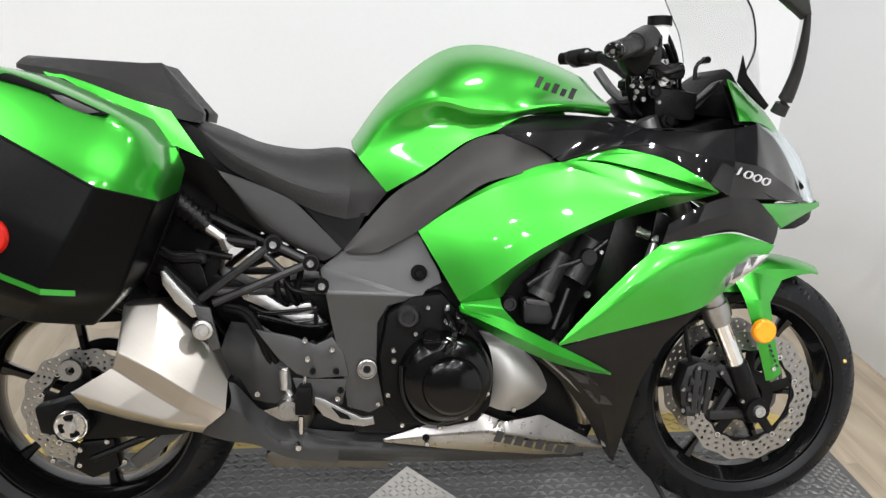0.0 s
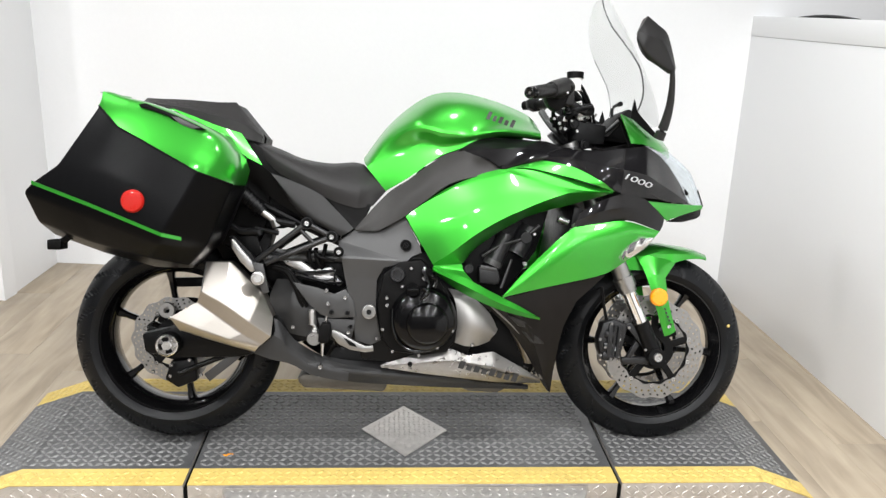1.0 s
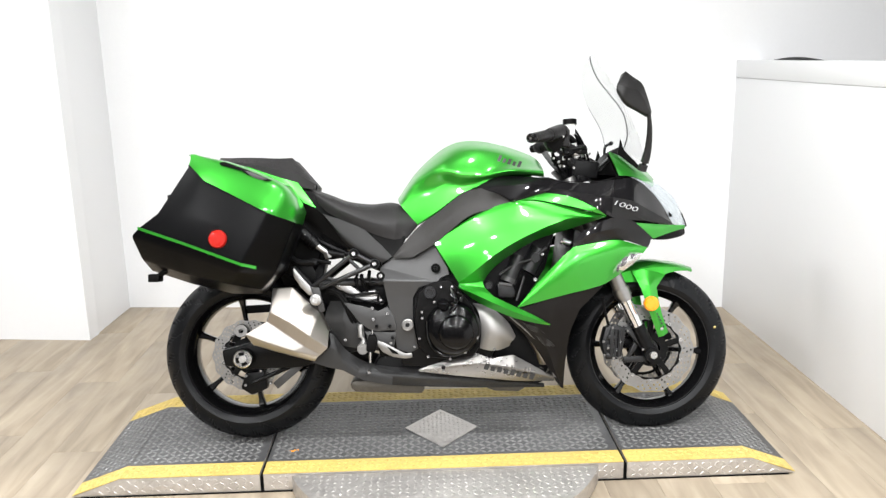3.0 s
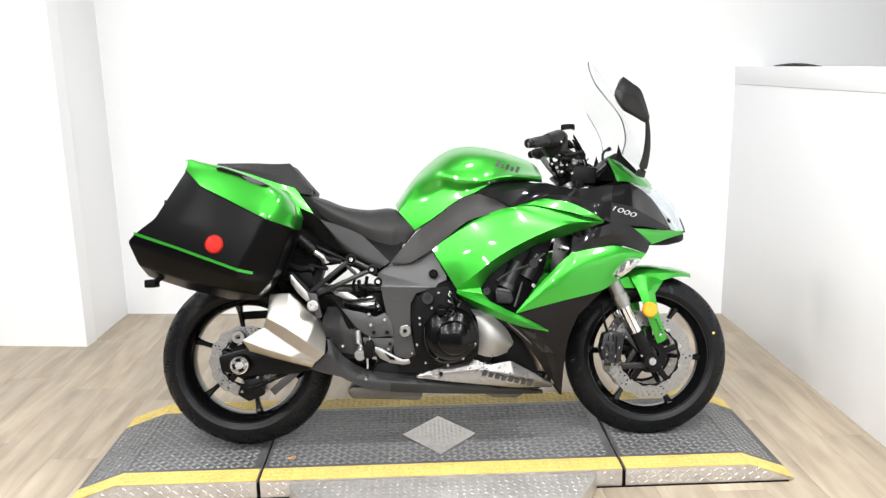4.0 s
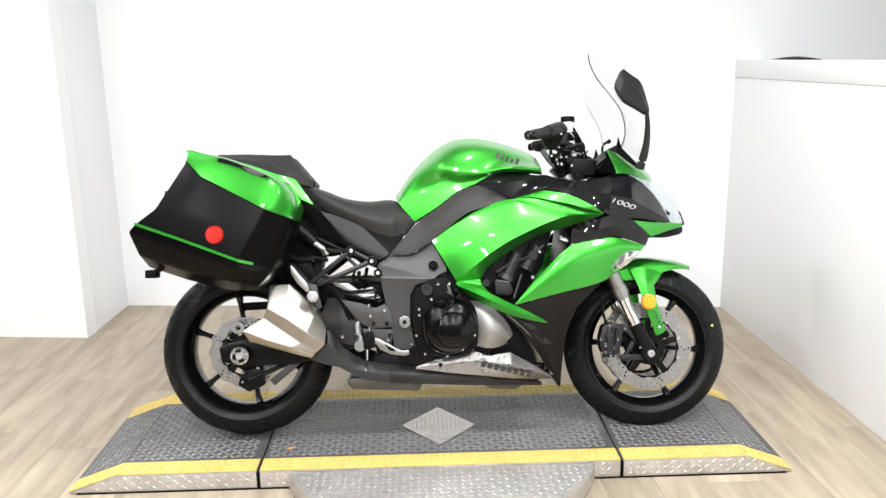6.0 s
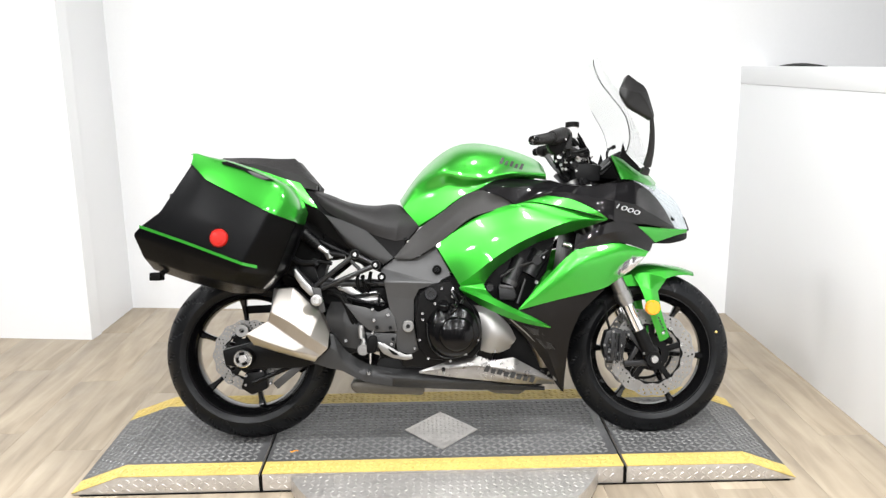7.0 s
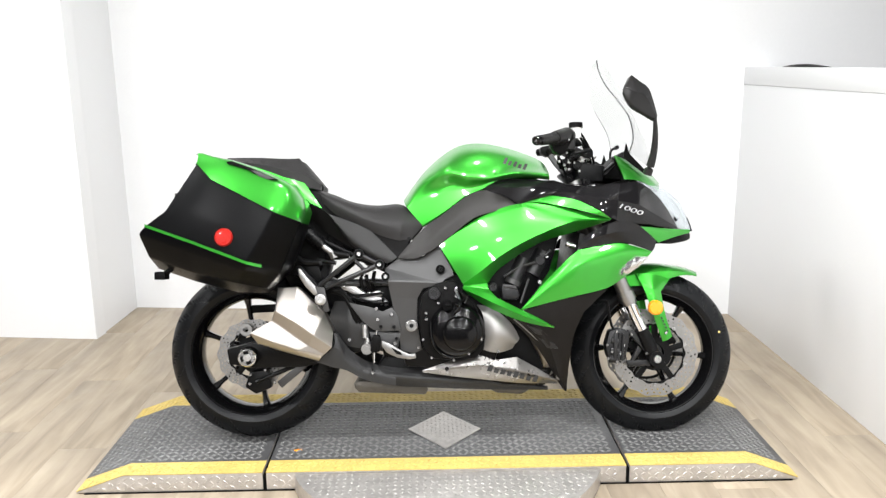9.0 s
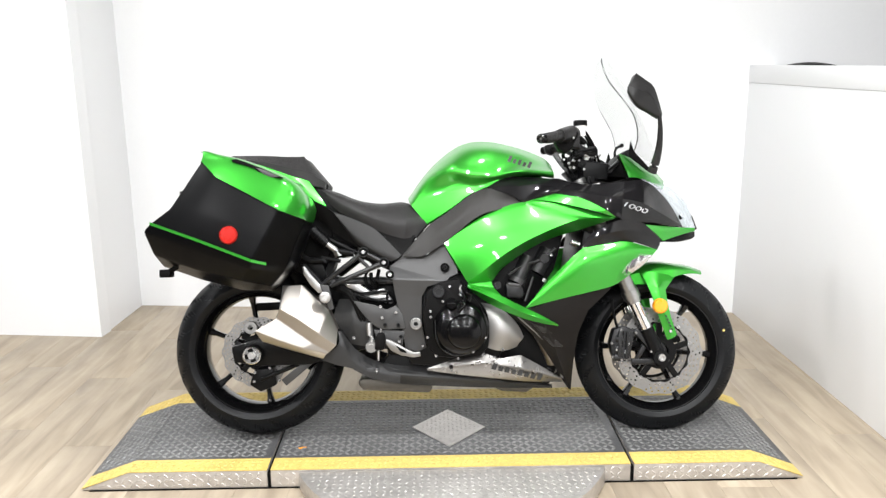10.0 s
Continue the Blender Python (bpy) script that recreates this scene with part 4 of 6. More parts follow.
belly = part("belly_panel", sheet([
    [(-0.112, -0.165, 0.256), (0.007, -0.172, 0.297), (0.083, -0.178, 0.314), (0.142, -0.18, 0.291), (0.219, -0.172, 0.302), (0.289, -0.165, 0.263), (0.367, -0.14, 0.216)],
    [(-0.112, -0.17, 0.254), (0.01, -0.186, 0.268), (0.095, -0.196, 0.276), (0.147, -0.196, 0.27), (0.227, -0.188, 0.254), (0.295, -0.173, 0.235), (0.367, -0.143, 0.211)],
    [(-0.109, -0.165, 0.249), (0.01, -0.168, 0.233), (0.096, -0.166, 0.223), (0.15, -0.163, 0.217), (0.23, -0.157, 0.207), (0.298, -0.15, 0.204), (0.371, -0.125, 0.199)],
], 0.004, 0.006), POLISHED, bike, "polished grey metal belly panel", angle=25)
twin(belly)
part("belly_bolt", bolt(*(-0.026, -0.187, 0.265), 0.009, 0.006), DARK, belly)
panel("engine_side_cover", [
    [(0.081, -0.174, 0.487), (0.139, -0.19, 0.472), (0.199, -0.19, 0.421), (0.23, -0.169, 0.367)],
    [(0.098, -0.206, 0.456), (0.139, -0.227, 0.437), (0.181, -0.222, 0.401), (0.222, -0.185, 0.357)],
    [(0.106, -0.211, 0.398), (0.137, -0.234, 0.384), (0.172, -0.227, 0.371), (0.211, -0.185, 0.346)],
    [(0.103, -0.185, 0.329), (0.135, -0.195, 0.321), (0.171, -0.19, 0.322), (0.207, -0.169, 0.332)],
], TITAN, "satin titanium engine cover", corner=70)
SIGNAL = [
    [(0.552, -0.234, 0.601), (0.564, -0.238, 0.629), (0.622, -0.241, 0.656), (0.668, -0.232, 0.651)],
    [(0.547, -0.238, 0.582), (0.58, -0.247, 0.607), (0.625, -0.247, 0.631), (0.666, -0.233, 0.647)],
    [(0.548, -0.226, 0.572), (0.58, -0.23, 0.58), (0.629, -0.232, 0.61), (0.665, -0.23, 0.643)],
]
winker = panel("turn_signal", SIGNAL, WINKER_LENS, "clear turn signal lens", (), True, 0.003)

# ---- engine and running gear ----


def prism(name, pts, half, mat, label="", bevel=0.01):
    """A solid across the machine from an outline in its side view."""
    return part(name, slab([(x, -half, z) for x, z in pts], 2 * half, bevel), mat, bike, label)


prism("crankcase", [(-0.17, 0.27), (0.13, 0.25), (0.17, 0.36), (0.12, 0.56), (-0.02, 0.6), (-0.14, 0.56), (-0.2, 0.42)], 0.165, DARK, "black engine crankcase")
prism("cylinder_block", [(0.02, 0.52), (0.06, 0.72), (0.24, 0.8), (0.38, 0.74), (0.34, 0.6), (0.22, 0.42), (0.1, 0.38)], 0.15, DARK, "black cylinder block")
prism("radiator", [(0.385, 0.4), (0.42, 0.4), (0.48, 0.72), (0.44, 0.74)], 0.19, DARK, "dark radiator core")
prism("airbox", [(-0.12, 0.66), (0.0, 0.84), (0.4, 0.86), (0.5, 0.78), (0.3, 0.7)], 0.125, PLASTIC)
prism("seat_base", [(-0.82, 0.86), (-0.56, 0.83), (-0.3, 0.72), (-0.16, 0.66), (-0.2, 0.72), (-0.5, 0.9), (-0.8, 0.93)], 0.115, PLASTIC)
prism("inner_fender", [(-0.6, 0.6), (-0.5, 0.57), (-0.455, 0.66), (-0.44, 0.79), (-0.6, 0.85), (-0.82, 0.85), (-0.86, 0.78), (-0.74, 0.7)], 0.1, PLASTIC, "black inner rear fender")
# Dark filler added behind the hanger, its outline fitted to the camera's view.
prism("hanger_back_fill", [(x, z) for x, y, z in [
    (-0.598, -0.03, 0.71), (-0.436, -0.03, 0.644), (-0.455, -0.03, 0.583), (-0.386, -0.03, 0.557), (-0.274, -0.03, 0.534), (-0.249, -0.03, 0.455), (-0.389, -0.03, 0.448), (-0.511, -0.03, 0.482), (-0.602, -0.03, 0.535),
]], 0.05, DARK, "dark filler behind the peg hanger")
# Dark filler added for the shaded space under the tail, fitted to the view.
prism("tail_dark_fill", [(x, z) for x, y, z in [
    (-0.587, -0.08, 0.847), (-0.457, -0.08, 0.804), (-0.355, -0.08, 0.68), (-0.404, -0.08, 0.644), (-0.46, -0.08, 0.646), (-0.492, -0.08, 0.576), (-0.583, -0.08, 0.547), (-0.641, -0.08, 0.65),
]], 0.085, PLASTIC)
# Dark block added so that the white wall does not show through.
prism("midframe_dark_fill", [(-0.35, 0.44), (-0.2, 0.44), (-0.19, 0.56), (-0.3, 0.575), (-0.36, 0.55)], 0.07, DARK, "dark filler block behind the frame plate")
# Dark mass added so that the floor does not show beside the engine.
prism("engine_front_fill", [(0.1, 0.2), (0.33, 0.19), (0.38, 0.3), (0.3, 0.45), (0.1, 0.48)], 0.11, DARK)
for sy in (-1, 1):
    part("subframe_rail", tube([(-0.18, sy * 0.12, 0.585), (-0.36, sy * 0.12, 0.665), (-0.6, sy * 0.11, 0.78)], 0.012, 10), DARK, bike, "black subframe rail")
    part("subframe_stay", tube([(-0.2, sy * 0.11, 0.56), (-0.46, sy * 0.12, 0.56)], 0.009, 8), FRAME_GREY, bike)
# Dark filler added to close a pale gap below the tank.
prism("tank_gap_fill", [(0.12, 0.84), (0.42, 0.86), (0.44, 0.9), (0.36, 0.925), (0.15, 0.92)], 0.145, PLASTIC)
prism("nose_inner", [(0.42, 0.78), (0.5, 0.9), (0.62, 0.93), (0.74, 0.87), (0.82, 0.78), (0.7, 0.72)], 0.1, PLASTIC)
prism("gearbox", [(-0.25, 0.3), (-0.14, 0.28), (-0.12, 0.52), (-0.2, 0.5), (-0.27, 0.42)], 0.12, DARK, "black gearbox casting")
prism("exhaust_chamber", [(-0.355, 0.182), (-0.34, 0.167), (-0.1, 0.157), (-0.09, 0.175), (-0.1, 0.2), (-0.34, 0.21), (-0.36, 0.2)], 0.09, DULL_STEEL, "dull steel exhaust chamber", 0.01)
prism("exhaust_joint", [(0.13, 0.17), (0.16, 0.157), (0.25, 0.152), (0.28, 0.168), (0.24, 0.19), (0.14, 0.19)], 0.07, DULL_STEEL, "", 0.012)
prism("belly_floor", [(-0.3, 0.21), (0.3, 0.19), (0.34, 0.24), (0.1, 0.3), (-0.25, 0.3)], 0.12, DARK)

plate = part("clutch_housing", slab([
    (-0.109, -0.211, 0.529), (-0.063, -0.211, 0.563), (-0.001, -0.211, 0.572), (0.037, -0.211, 0.532), (0.079, -0.211, 0.474), (0.11, -0.211, 0.402), (0.103, -0.211, 0.34), (0.077, -0.211, 0.304), (0.013, -0.211, 0.294), (-0.08, -0.211, 0.304), (-0.111, -0.211, 0.345), (-0.124, -0.211, 0.442),
], 0.06, 0.008), PLASTIC, bike, "black clutch housing")
C0, C1, C2 = [
    (0.009, -0.211, 0.4), (0.012, -0.274, 0.388), (-0.026, -0.264, 0.49),
]
cov = part("clutch_cover", lathe([(0, -0.046), (0.068, -0.046), (0.082, -0.041), (0.092, -0.028), (0.098, -0.01), (0.1, 0.01)], 48), GLOSS, bike, "gloss black round clutch cover", Matrix.Translation((C0[0], C0[1] + 0.012, C0[2])))
part("cover_boss", lathe([(0, -0.016), (0.048, -0.015), (0.055, -0.012), (0.06, -0.004), (0.063, 0.02)], 40), GLOSS, cov, m=Matrix.Translation((C1[0] - C0[0] + 0.006, -0.046, C1[2] - C0[2] + 0.004)))
cap = part("oil_filler_cap", merge(lathe([(0, -0.012), (0.017, -0.012), (0.019, -0.008), (0.019, 0.02)], 24), block(-0.015, -0.018, -0.003, 0.015, -0.01, 0.003, 0.001)), GLOSS, bike, "black screw cap", Matrix.Translation((C2[0], C2[1] + 0.01, C2[2])))
for p in [
    (-0.097, -0.224, 0.441), (-0.108, -0.224, 0.372), (-0.098, -0.224, 0.462), (-0.079, -0.224, 0.309), (0.049, -0.227, 0.322), (0.091, -0.227, 0.371), (0.006, -0.222, 0.543), (0.005, -0.222, 0.52), (-0.031, -0.222, 0.547), (-0.055, -0.227, 0.496), (-0.125, -0.179, 0.338), (-0.003, -0.222, 0.299), (-0.025, -0.192, 0.255), (0.152, -0.2, 0.326), (0.124, -0.2, 0.299),
]:
    part("engine_bolt", bolt(p[0], p[1], p[2], 0.006, 0.008), BRIGHT, bike, "small bright bolt")
part("oil_line", tube([(C2[0] + 0.03, -0.235, C2[2] + 0.05), (C2[0] + 0.045, -0.25, C2[2] + 0.01), (C2[0] + 0.03, -0.255, C2[2] - 0.02)], 0.007, 8), GLOSS, bike)
part("sensor_housing", lathe([(0, -0.022), (0.012, -0.022), (0.013, -0.03), (0.019, -0.03), (0.022, -0.024), (0.022, 0.02)], 24), CALIPER, bike, "black round sensor housing", Matrix.Translation((-0.069, -0.2, 0.528)))
part("water_pipe", tube([(0.031, -0.225, 0.541), (0.028, -0.24, 0.526), (0.041, -0.236, 0.517), (0.034, -0.236, 0.496)], 0.007, 10), GLOSS, bike, "black bent water pipe")
part("pipe_fitting", merge(tube([(0.008, -0.222, 0.551), (0.008, -0.226, 0.53)], 0.0045, 8), tube([(0.008, -0.226, 0.526), (0.009, -0.228, 0.513)], 0.0065, 8)), BRIGHT, bike, "bright hose fitting")
part("cover_rib", tube([(0.003, -0.262, 0.495), (0.017, -0.27, 0.485), (-0.003, -0.275, 0.466)], 0.005, 8), GLOSS, bike)
part("cover_flange", tube([(-0.083, -0.232, 0.432), (-0.08, -0.232, 0.377), (-0.058, -0.232, 0.333), (-0.014, -0.232, 0.311), (0.041, -0.232, 0.324), (0.08, -0.232, 0.363)], 0.005, 8), GLOSS, bike, "raised rim of the clutch cover")
for i, p in enumerate([
    (-0.047, -0.2, 0.611), (-0.237, -0.209, 0.588), (-0.259, -0.188, 0.629), (-0.33, -0.188, 0.666), (-0.148, -0.192, 0.416),
]):
    if i == 4:
        part("pivot_nut", lathe([(0.007, -0.004), (0.008, -0.009), (0.012, -0.009), (0.0125, -0.006), (0.0165, -0.006), (0.0175, -0.009), (0.02, -0.008), (0.021, 0.01)], 32), DISC, bike, "large bright pivot nut", Matrix.Translation(p))
    else:
        r = 0.016 if i == 0 else 0.0145
        # Flat near-black disc paints the shade of a recess round the bolt.
        part("bolt_recess_shade", lathe([(0, -0.002), (r, -0.002), (r, 0.006)], 24), SLOT, bike, m=Matrix.Translation(p))
        part("frame_bolt", bolt(p[0], p[1] - 0.003, p[2], 0.0095, 0.008), BRIGHT if i else DARK, bike, "bright socket bolt" if i else "")

H = [
    (-0.479, -0.179, 0.55), (-0.331, -0.179, 0.666), (-0.259, -0.179, 0.629), (-0.446, -0.179, 0.549), (-0.371, -0.179, 0.606), (-0.347, -0.179, 0.645), (-0.312, -0.179, 0.611),
]
hanger = part("peg_hanger", merge(tube([H[0], H[1]], 0.0085, 8), tube([H[3], H[2]], 0.0085, 8), tube([H[1], H[2]], 0.008, 8), tube([H[5], H[6]], 0.0065, 8), moved(lathe([(0, -0.01), (0.016, -0.01), (0.018, 0.01), (0, 0.01)], 20), Matrix.Translation(H[1])), moved(lathe([(0, -0.01), (0.016, -0.01), (0.018, 0.01), (0, 0.01)], 20), Matrix.Translation(H[2]))), CALIPER, bike, "black open passenger peg hanger")
twin(hanger)
HB = [
    (-0.457, -0.241, 0.512),
]
part("muffler_bolt", lathe([(0, -0.01), (0.006, -0.01), (0.007, -0.014), (0.012, -0.014), (0.0135, -0.009), (0.0185, -0.008), (0.02, 0.0), (0.016, 0.02)], 28), CAST, bike, "large bright muffler bolt", Matrix.Translation(HB[0]))
part("muffler_bracket", slab([(HB[0][0] - 0.02, HB[0][1] + 0.008, HB[0][2] + 0.045), (HB[0][0] + 0.012, HB[0][1] + 0.008, HB[0][2] + 0.04), (HB[0][0] + 0.03, HB[0][1] + 0.008, HB[0][2] - 0.04), (HB[0][0] + 0.012, HB[0][1] + 0.008, HB[0][2] - 0.045)], 0.01, 0.003), FRAME_GREY, bike)
part("folded_peg", slab([
    (-0.55, -0.19, 0.624), (-0.532, -0.19, 0.626), (-0.487, -0.19, 0.58), (-0.457, -0.19, 0.538), (-0.473, -0.19, 0.523), (-0.497, -0.19, 0.541), (-0.535, -0.19, 0.585),
], 0.028, 0.006), DARK, bike, "folded dark passenger footpeg")
part("peg_edge", slab([
    (-0.541, -0.2, 0.616), (-0.533, -0.2, 0.618), (-0.507, -0.2, 0.585), (-0.468, -0.2, 0.542), (-0.467, -0.2, 0.528), (-0.484, -0.2, 0.524), (-0.514, -0.2, 0.554), (-0.537, -0.2, 0.59),
], 0.02, 0.004), CAST, bike, "bright footpeg edge")
part("peg_arm", tube([
    (-0.553, -0.158, 0.657), (-0.518, -0.169, 0.637), (-0.472, -0.169, 0.637), (-0.465, -0.169, 0.627),
], 0.011, 10), DARK, bike)
part("swingarm_casting", slab([(-0.411, -0.115, 0.561), (-0.382, -0.115, 0.571), (-0.349, -0.115, 0.55), (-0.314, -0.115, 0.527), (-0.261, -0.115, 0.536), (-0.253, -0.115, 0.516), (-0.314, -0.115, 0.494), (-0.33, -0.115, 0.509), (-0.363, -0.115, 0.527), (-0.395, -0.115, 0.541)], 0.03, 0.005), CAST, bike, "bare cast aluminium brace")
part("casting_bolt", bolt(*(-0.39, -0.118, 0.555), 0.008, 0.006), BRIGHT, bike)
part("swingarm_lug", slab([(-0.323, -0.12, 0.51), (-0.248, -0.12, 0.512), (-0.228, -0.12, 0.488), (-0.238, -0.12, 0.48), (-0.289, -0.12, 0.492)], 0.03, 0.004), CAST, bike, "bare cast aluminium lug")
part("brake_hose", tube([
    (-0.427, -0.158, 0.534), (-0.389, -0.169, 0.524), (-0.364, -0.174, 0.487), (-0.35, -0.169, 0.452), (-0.333, -0.158, 0.404),
], 0.0075, 10), PLASTIC, bike, "thick black hose")
PP = [
    (-0.366, -0.13, 0.52), (-0.311, -0.135, 0.517), (-0.249, -0.13, 0.527), (-0.366, -0.13, 0.511), (-0.305, -0.135, 0.498), (-0.244, -0.13, 0.504),
]
for q in (PP[:3], PP[3:]):
    part("steel_pipe", tube(q, 0.0035, 8), FRAME_GREY, bike)
part("peg_bracket", slab([
    (-0.549, -0.158, 0.649), (-0.48, -0.158, 0.647), (-0.46, -0.158, 0.578), (-0.482, -0.158, 0.565),
], 0.012, 0.003), DARK, bike)
S = [
    (-0.523, -0.148, 0.751), (-0.459, -0.148, 0.694), (-0.426, -0.148, 0.67), (-0.413, -0.148, 0.634), (-0.481, -0.148, 0.647),
]
knob = part("preload_knob", tube([S[0], S[1]], 0.019, 18), DARK, bike, "ribbed black preload knob")
for k in (0.02, 0.17, 0.32, 0.47, 0.62, 0.77):
    part("rib", tube([Vector(S[0]).lerp(Vector(S[1]), k), Vector(S[0]).lerp(Vector(S[1]), k + 0.09)], 0.0225, 18), DARK, knob)
part("shock_neck", merge(tube([S[1], S[2]], 0.011, 14), tube([Vector(S[2]).lerp(Vector(S[3]), -0.1), Vector(S[2]).lerp(Vector(S[3]), 0.5)], 0.014, 6)), CAST, bike, "bright aluminium neck")
part("shock_arm", merge(tube([S[4], S[3]], 0.007, 8), tube([S[2], (S[2][0] + 0.06, S[2][1], S[2][2] - 0.01)], 0.012, 10)), DARK, bike)
part("heel_guard", slab([
    (-0.367, -0.188, 0.497), (-0.295, -0.188, 0.482), (-0.249, -0.188, 0.465), (-0.217, -0.188, 0.48), (-0.194, -0.188, 0.446), (-0.184, -0.188, 0.399), (-0.258, -0.188, 0.395), (-0.287, -0.188, 0.405), (-0.325, -0.188, 0.44),
], 0.008, 0.003), FRAME_GREY, bike, "dark grey heel guard plate")
part("heel_guard_base", slab([
    (-0.297, -0.179, 0.395), (-0.186, -0.179, 0.39), (-0.197, -0.179, 0.336), (-0.279, -0.179, 0.342),
], 0.02, 0.004), FRAME_GREY, bike)
for i, p in enumerate([
    (-0.27, -0.192, 0.476), (-0.217, -0.192, 0.457), (-0.265, -0.192, 0.438), (-0.209, -0.192, 0.412), (-0.255, -0.192, 0.413), (-0.2, -0.19, 0.372), (-0.206, -0.19, 0.355), (-0.363, -0.19, 0.369), (-0.285, -0.179, 0.256),
]):
    part("step_bolt", bolt(p[0], p[1] - 0.002, p[2], 0.0075, 0.007), DARK if i in (3, 4, 5) else BRIGHT, bike)
part("brake_pedal", slab([
    (-0.251, -0.211, 0.366), (-0.23, -0.211, 0.359), (-0.186, -0.211, 0.333), (-0.156, -0.211, 0.319), (-0.135, -0.211, 0.321), (-0.132, -0.211, 0.305), (-0.155, -0.211, 0.301), (-0.199, -0.211, 0.308), (-0.234, -0.211, 0.325), (-0.251, -0.211, 0.348),
], 0.012, 0.003), DISC, bike, "bright forged brake pedal")
# Dark slab laid on the pedal paints its opening instead of a cut.
part("pedal_window_patch", slab([
    (-0.219, -0.214, 0.344), (-0.186, -0.214, 0.326), (-0.18, -0.214, 0.317), (-0.201, -0.214, 0.321),
], 0.01, 0), SLOT, bike)
CY = [
    (-0.311, -0.185, 0.42), (-0.306, -0.185, 0.377), (-0.299, -0.185, 0.361), (-0.308, -0.185, 0.339), (-0.265, -0.185, 0.347),
]
part("brake_cylinder", merge(tube([CY[0], CY[1]], 0.0095, 14), tube([CY[1], CY[2]], 0.0065, 10)), CAST, bike, "pale brake master cylinder cap")
part("fluid_cup", tube([(-0.312, -0.19, 0.415), (-0.31, -0.19, 0.376)], 0.0095, 16), CAST, bike, "pale master cylinder")
part("pedal_pivot", moved(lathe([(0, -0.02), (0.01, -0.02), (0.011, -0.016), (0.019, -0.016), (0.021, 0.01)], 24), Matrix.Translation((-0.303, -0.19, 0.337))), DISC, bike, "bare aluminium pedal pivot")
part("cylinder_body", merge(tube([CY[2], CY[3]], 0.013, 14), tube([CY[3], CY[4]], 0.009, 10)), CAST, bike, "bare aluminium master cylinder")
FP = [
    (-0.29, -0.211, 0.367), (-0.281, -0.211, 0.385), (-0.258, -0.211, 0.384), (-0.255, -0.211, 0.362), (-0.259, -0.211, 0.326), (-0.291, -0.211, 0.327), (-0.278, -0.211, 0.326), (-0.278, -0.211, 0.29), (-0.284, -0.19, 0.254),
]
part("footpeg", slab(FP[:6], 0.05, 0.006), PLASTIC, bike, "black rubber footpeg")
part("feeler", tube([FP[6], FP[7]], 0.0055, 8, taper=0.004), BRIGHT, bike, "bright footpeg feeler")
part("guard_bolt", bolt(FP[8][0], FP[8][1], FP[8][2], 0.008, 0.007), BRIGHT, bike)
part("brake_light_spring", tube([(CY[2][0] + 0.02, CY[2][1], CY[2][2] - 0.03), (CY[2][0] + 0.03, CY[2][1], CY[2][2] + 0.05)], 0.003, 6), BRIGHT, bike)
for q, r in (([(-0.38, -0.14, 0.535), (-0.35, -0.145, 0.522), (-0.307, -0.145, 0.524), (-0.253, -0.14, 0.528)], 0.0035), ([(-0.313, -0.14, 0.588), (-0.297, -0.145, 0.569), (-0.277, -0.145, 0.563), (-0.252, -0.14, 0.558)], 0.0045), ([(-0.36, -0.14, 0.514), (-0.314, -0.145, 0.503), (-0.267, -0.145, 0.492), (-0.227, -0.14, 0.494)], 0.004), ([(-0.247, -0.14, 0.525), (-0.251, -0.142, 0.505), (-0.247, -0.14, 0.485)], 0.0035)):
    part("cable", tube(q, r, 8), DARK, bike)
for q in ([(-0.323, -0.12, 0.598), (-0.328, -0.13, 0.572), (-0.32, -0.13, 0.545), (-0.307, -0.12, 0.532)], [(-0.308, -0.12, 0.591), (-0.306, -0.13, 0.565), (-0.296, -0.13, 0.543), (-0.288, -0.12, 0.534)], [(-0.28, -0.12, 0.603), (-0.284, -0.13, 0.578), (-0.288, -0.13, 0.558), (-0.282, -0.12, 0.538)]):
    part("wiring_loop", tube(q, 0.0065, 10), PLASTIC, bike, "black wiring loop")
part("drain_hose", tube([(-0.425, -0.165, 0.543), (-0.385, -0.17, 0.531), (-0.359, -0.175, 0.497), (-0.343, -0.175, 0.458), (-0.327, -0.17, 0.425)], 0.006, 10), PLASTIC, bike, "thick black hose")
part("shock_spring_seat", block(-0.36, -0.09, 0.5, -0.24, 0.09, 0.58, 0.012), DARK, bike, "black shock linkage", m=pose(0, 0, 0.02, 0, 12, 0))
part("swingarm_shroud", skin([[(-0.42, -0.13, 0.5), (-0.36, -0.155, 0.5), (-0.3, -0.155, 0.46), (-0.25, -0.13, 0.42)], [(-0.44, -0.14, 0.43), (-0.37, -0.17, 0.43), (-0.31, -0.17, 0.4), (-0.26, -0.14, 0.37)], [(-0.42, -0.13, 0.35), (-0.36, -0.155, 0.34), (-0.3, -0.155, 0.33), (-0.25, -0.13, 0.32)]], thick=0.004), SHIELD, bike)
for sy in (-1, 1):
    arm = [(-0.1, 0.45), (-0.14, 0.37), (-0.3, 0.33), (-0.52, 0.27), (-0.7, 0.265), (-0.79, 0.28), (-0.8, 0.335), (-0.7, 0.36), (-0.45, 0.38), (-0.2, 0.47)]
    part("swingarm", slab([(x, sy * 0.13 - 0.02, z) for x, z in arm], 0.04, 0.01), DARK, bike, "black alloy swingarm")
part("swingarm_bridge", block(-0.36, -0.13, 0.33, -0.26, 0.13, 0.43, 0.015), DARK, bike)
AX = [
    (-0.72, -0.174, 0.308),
][0]
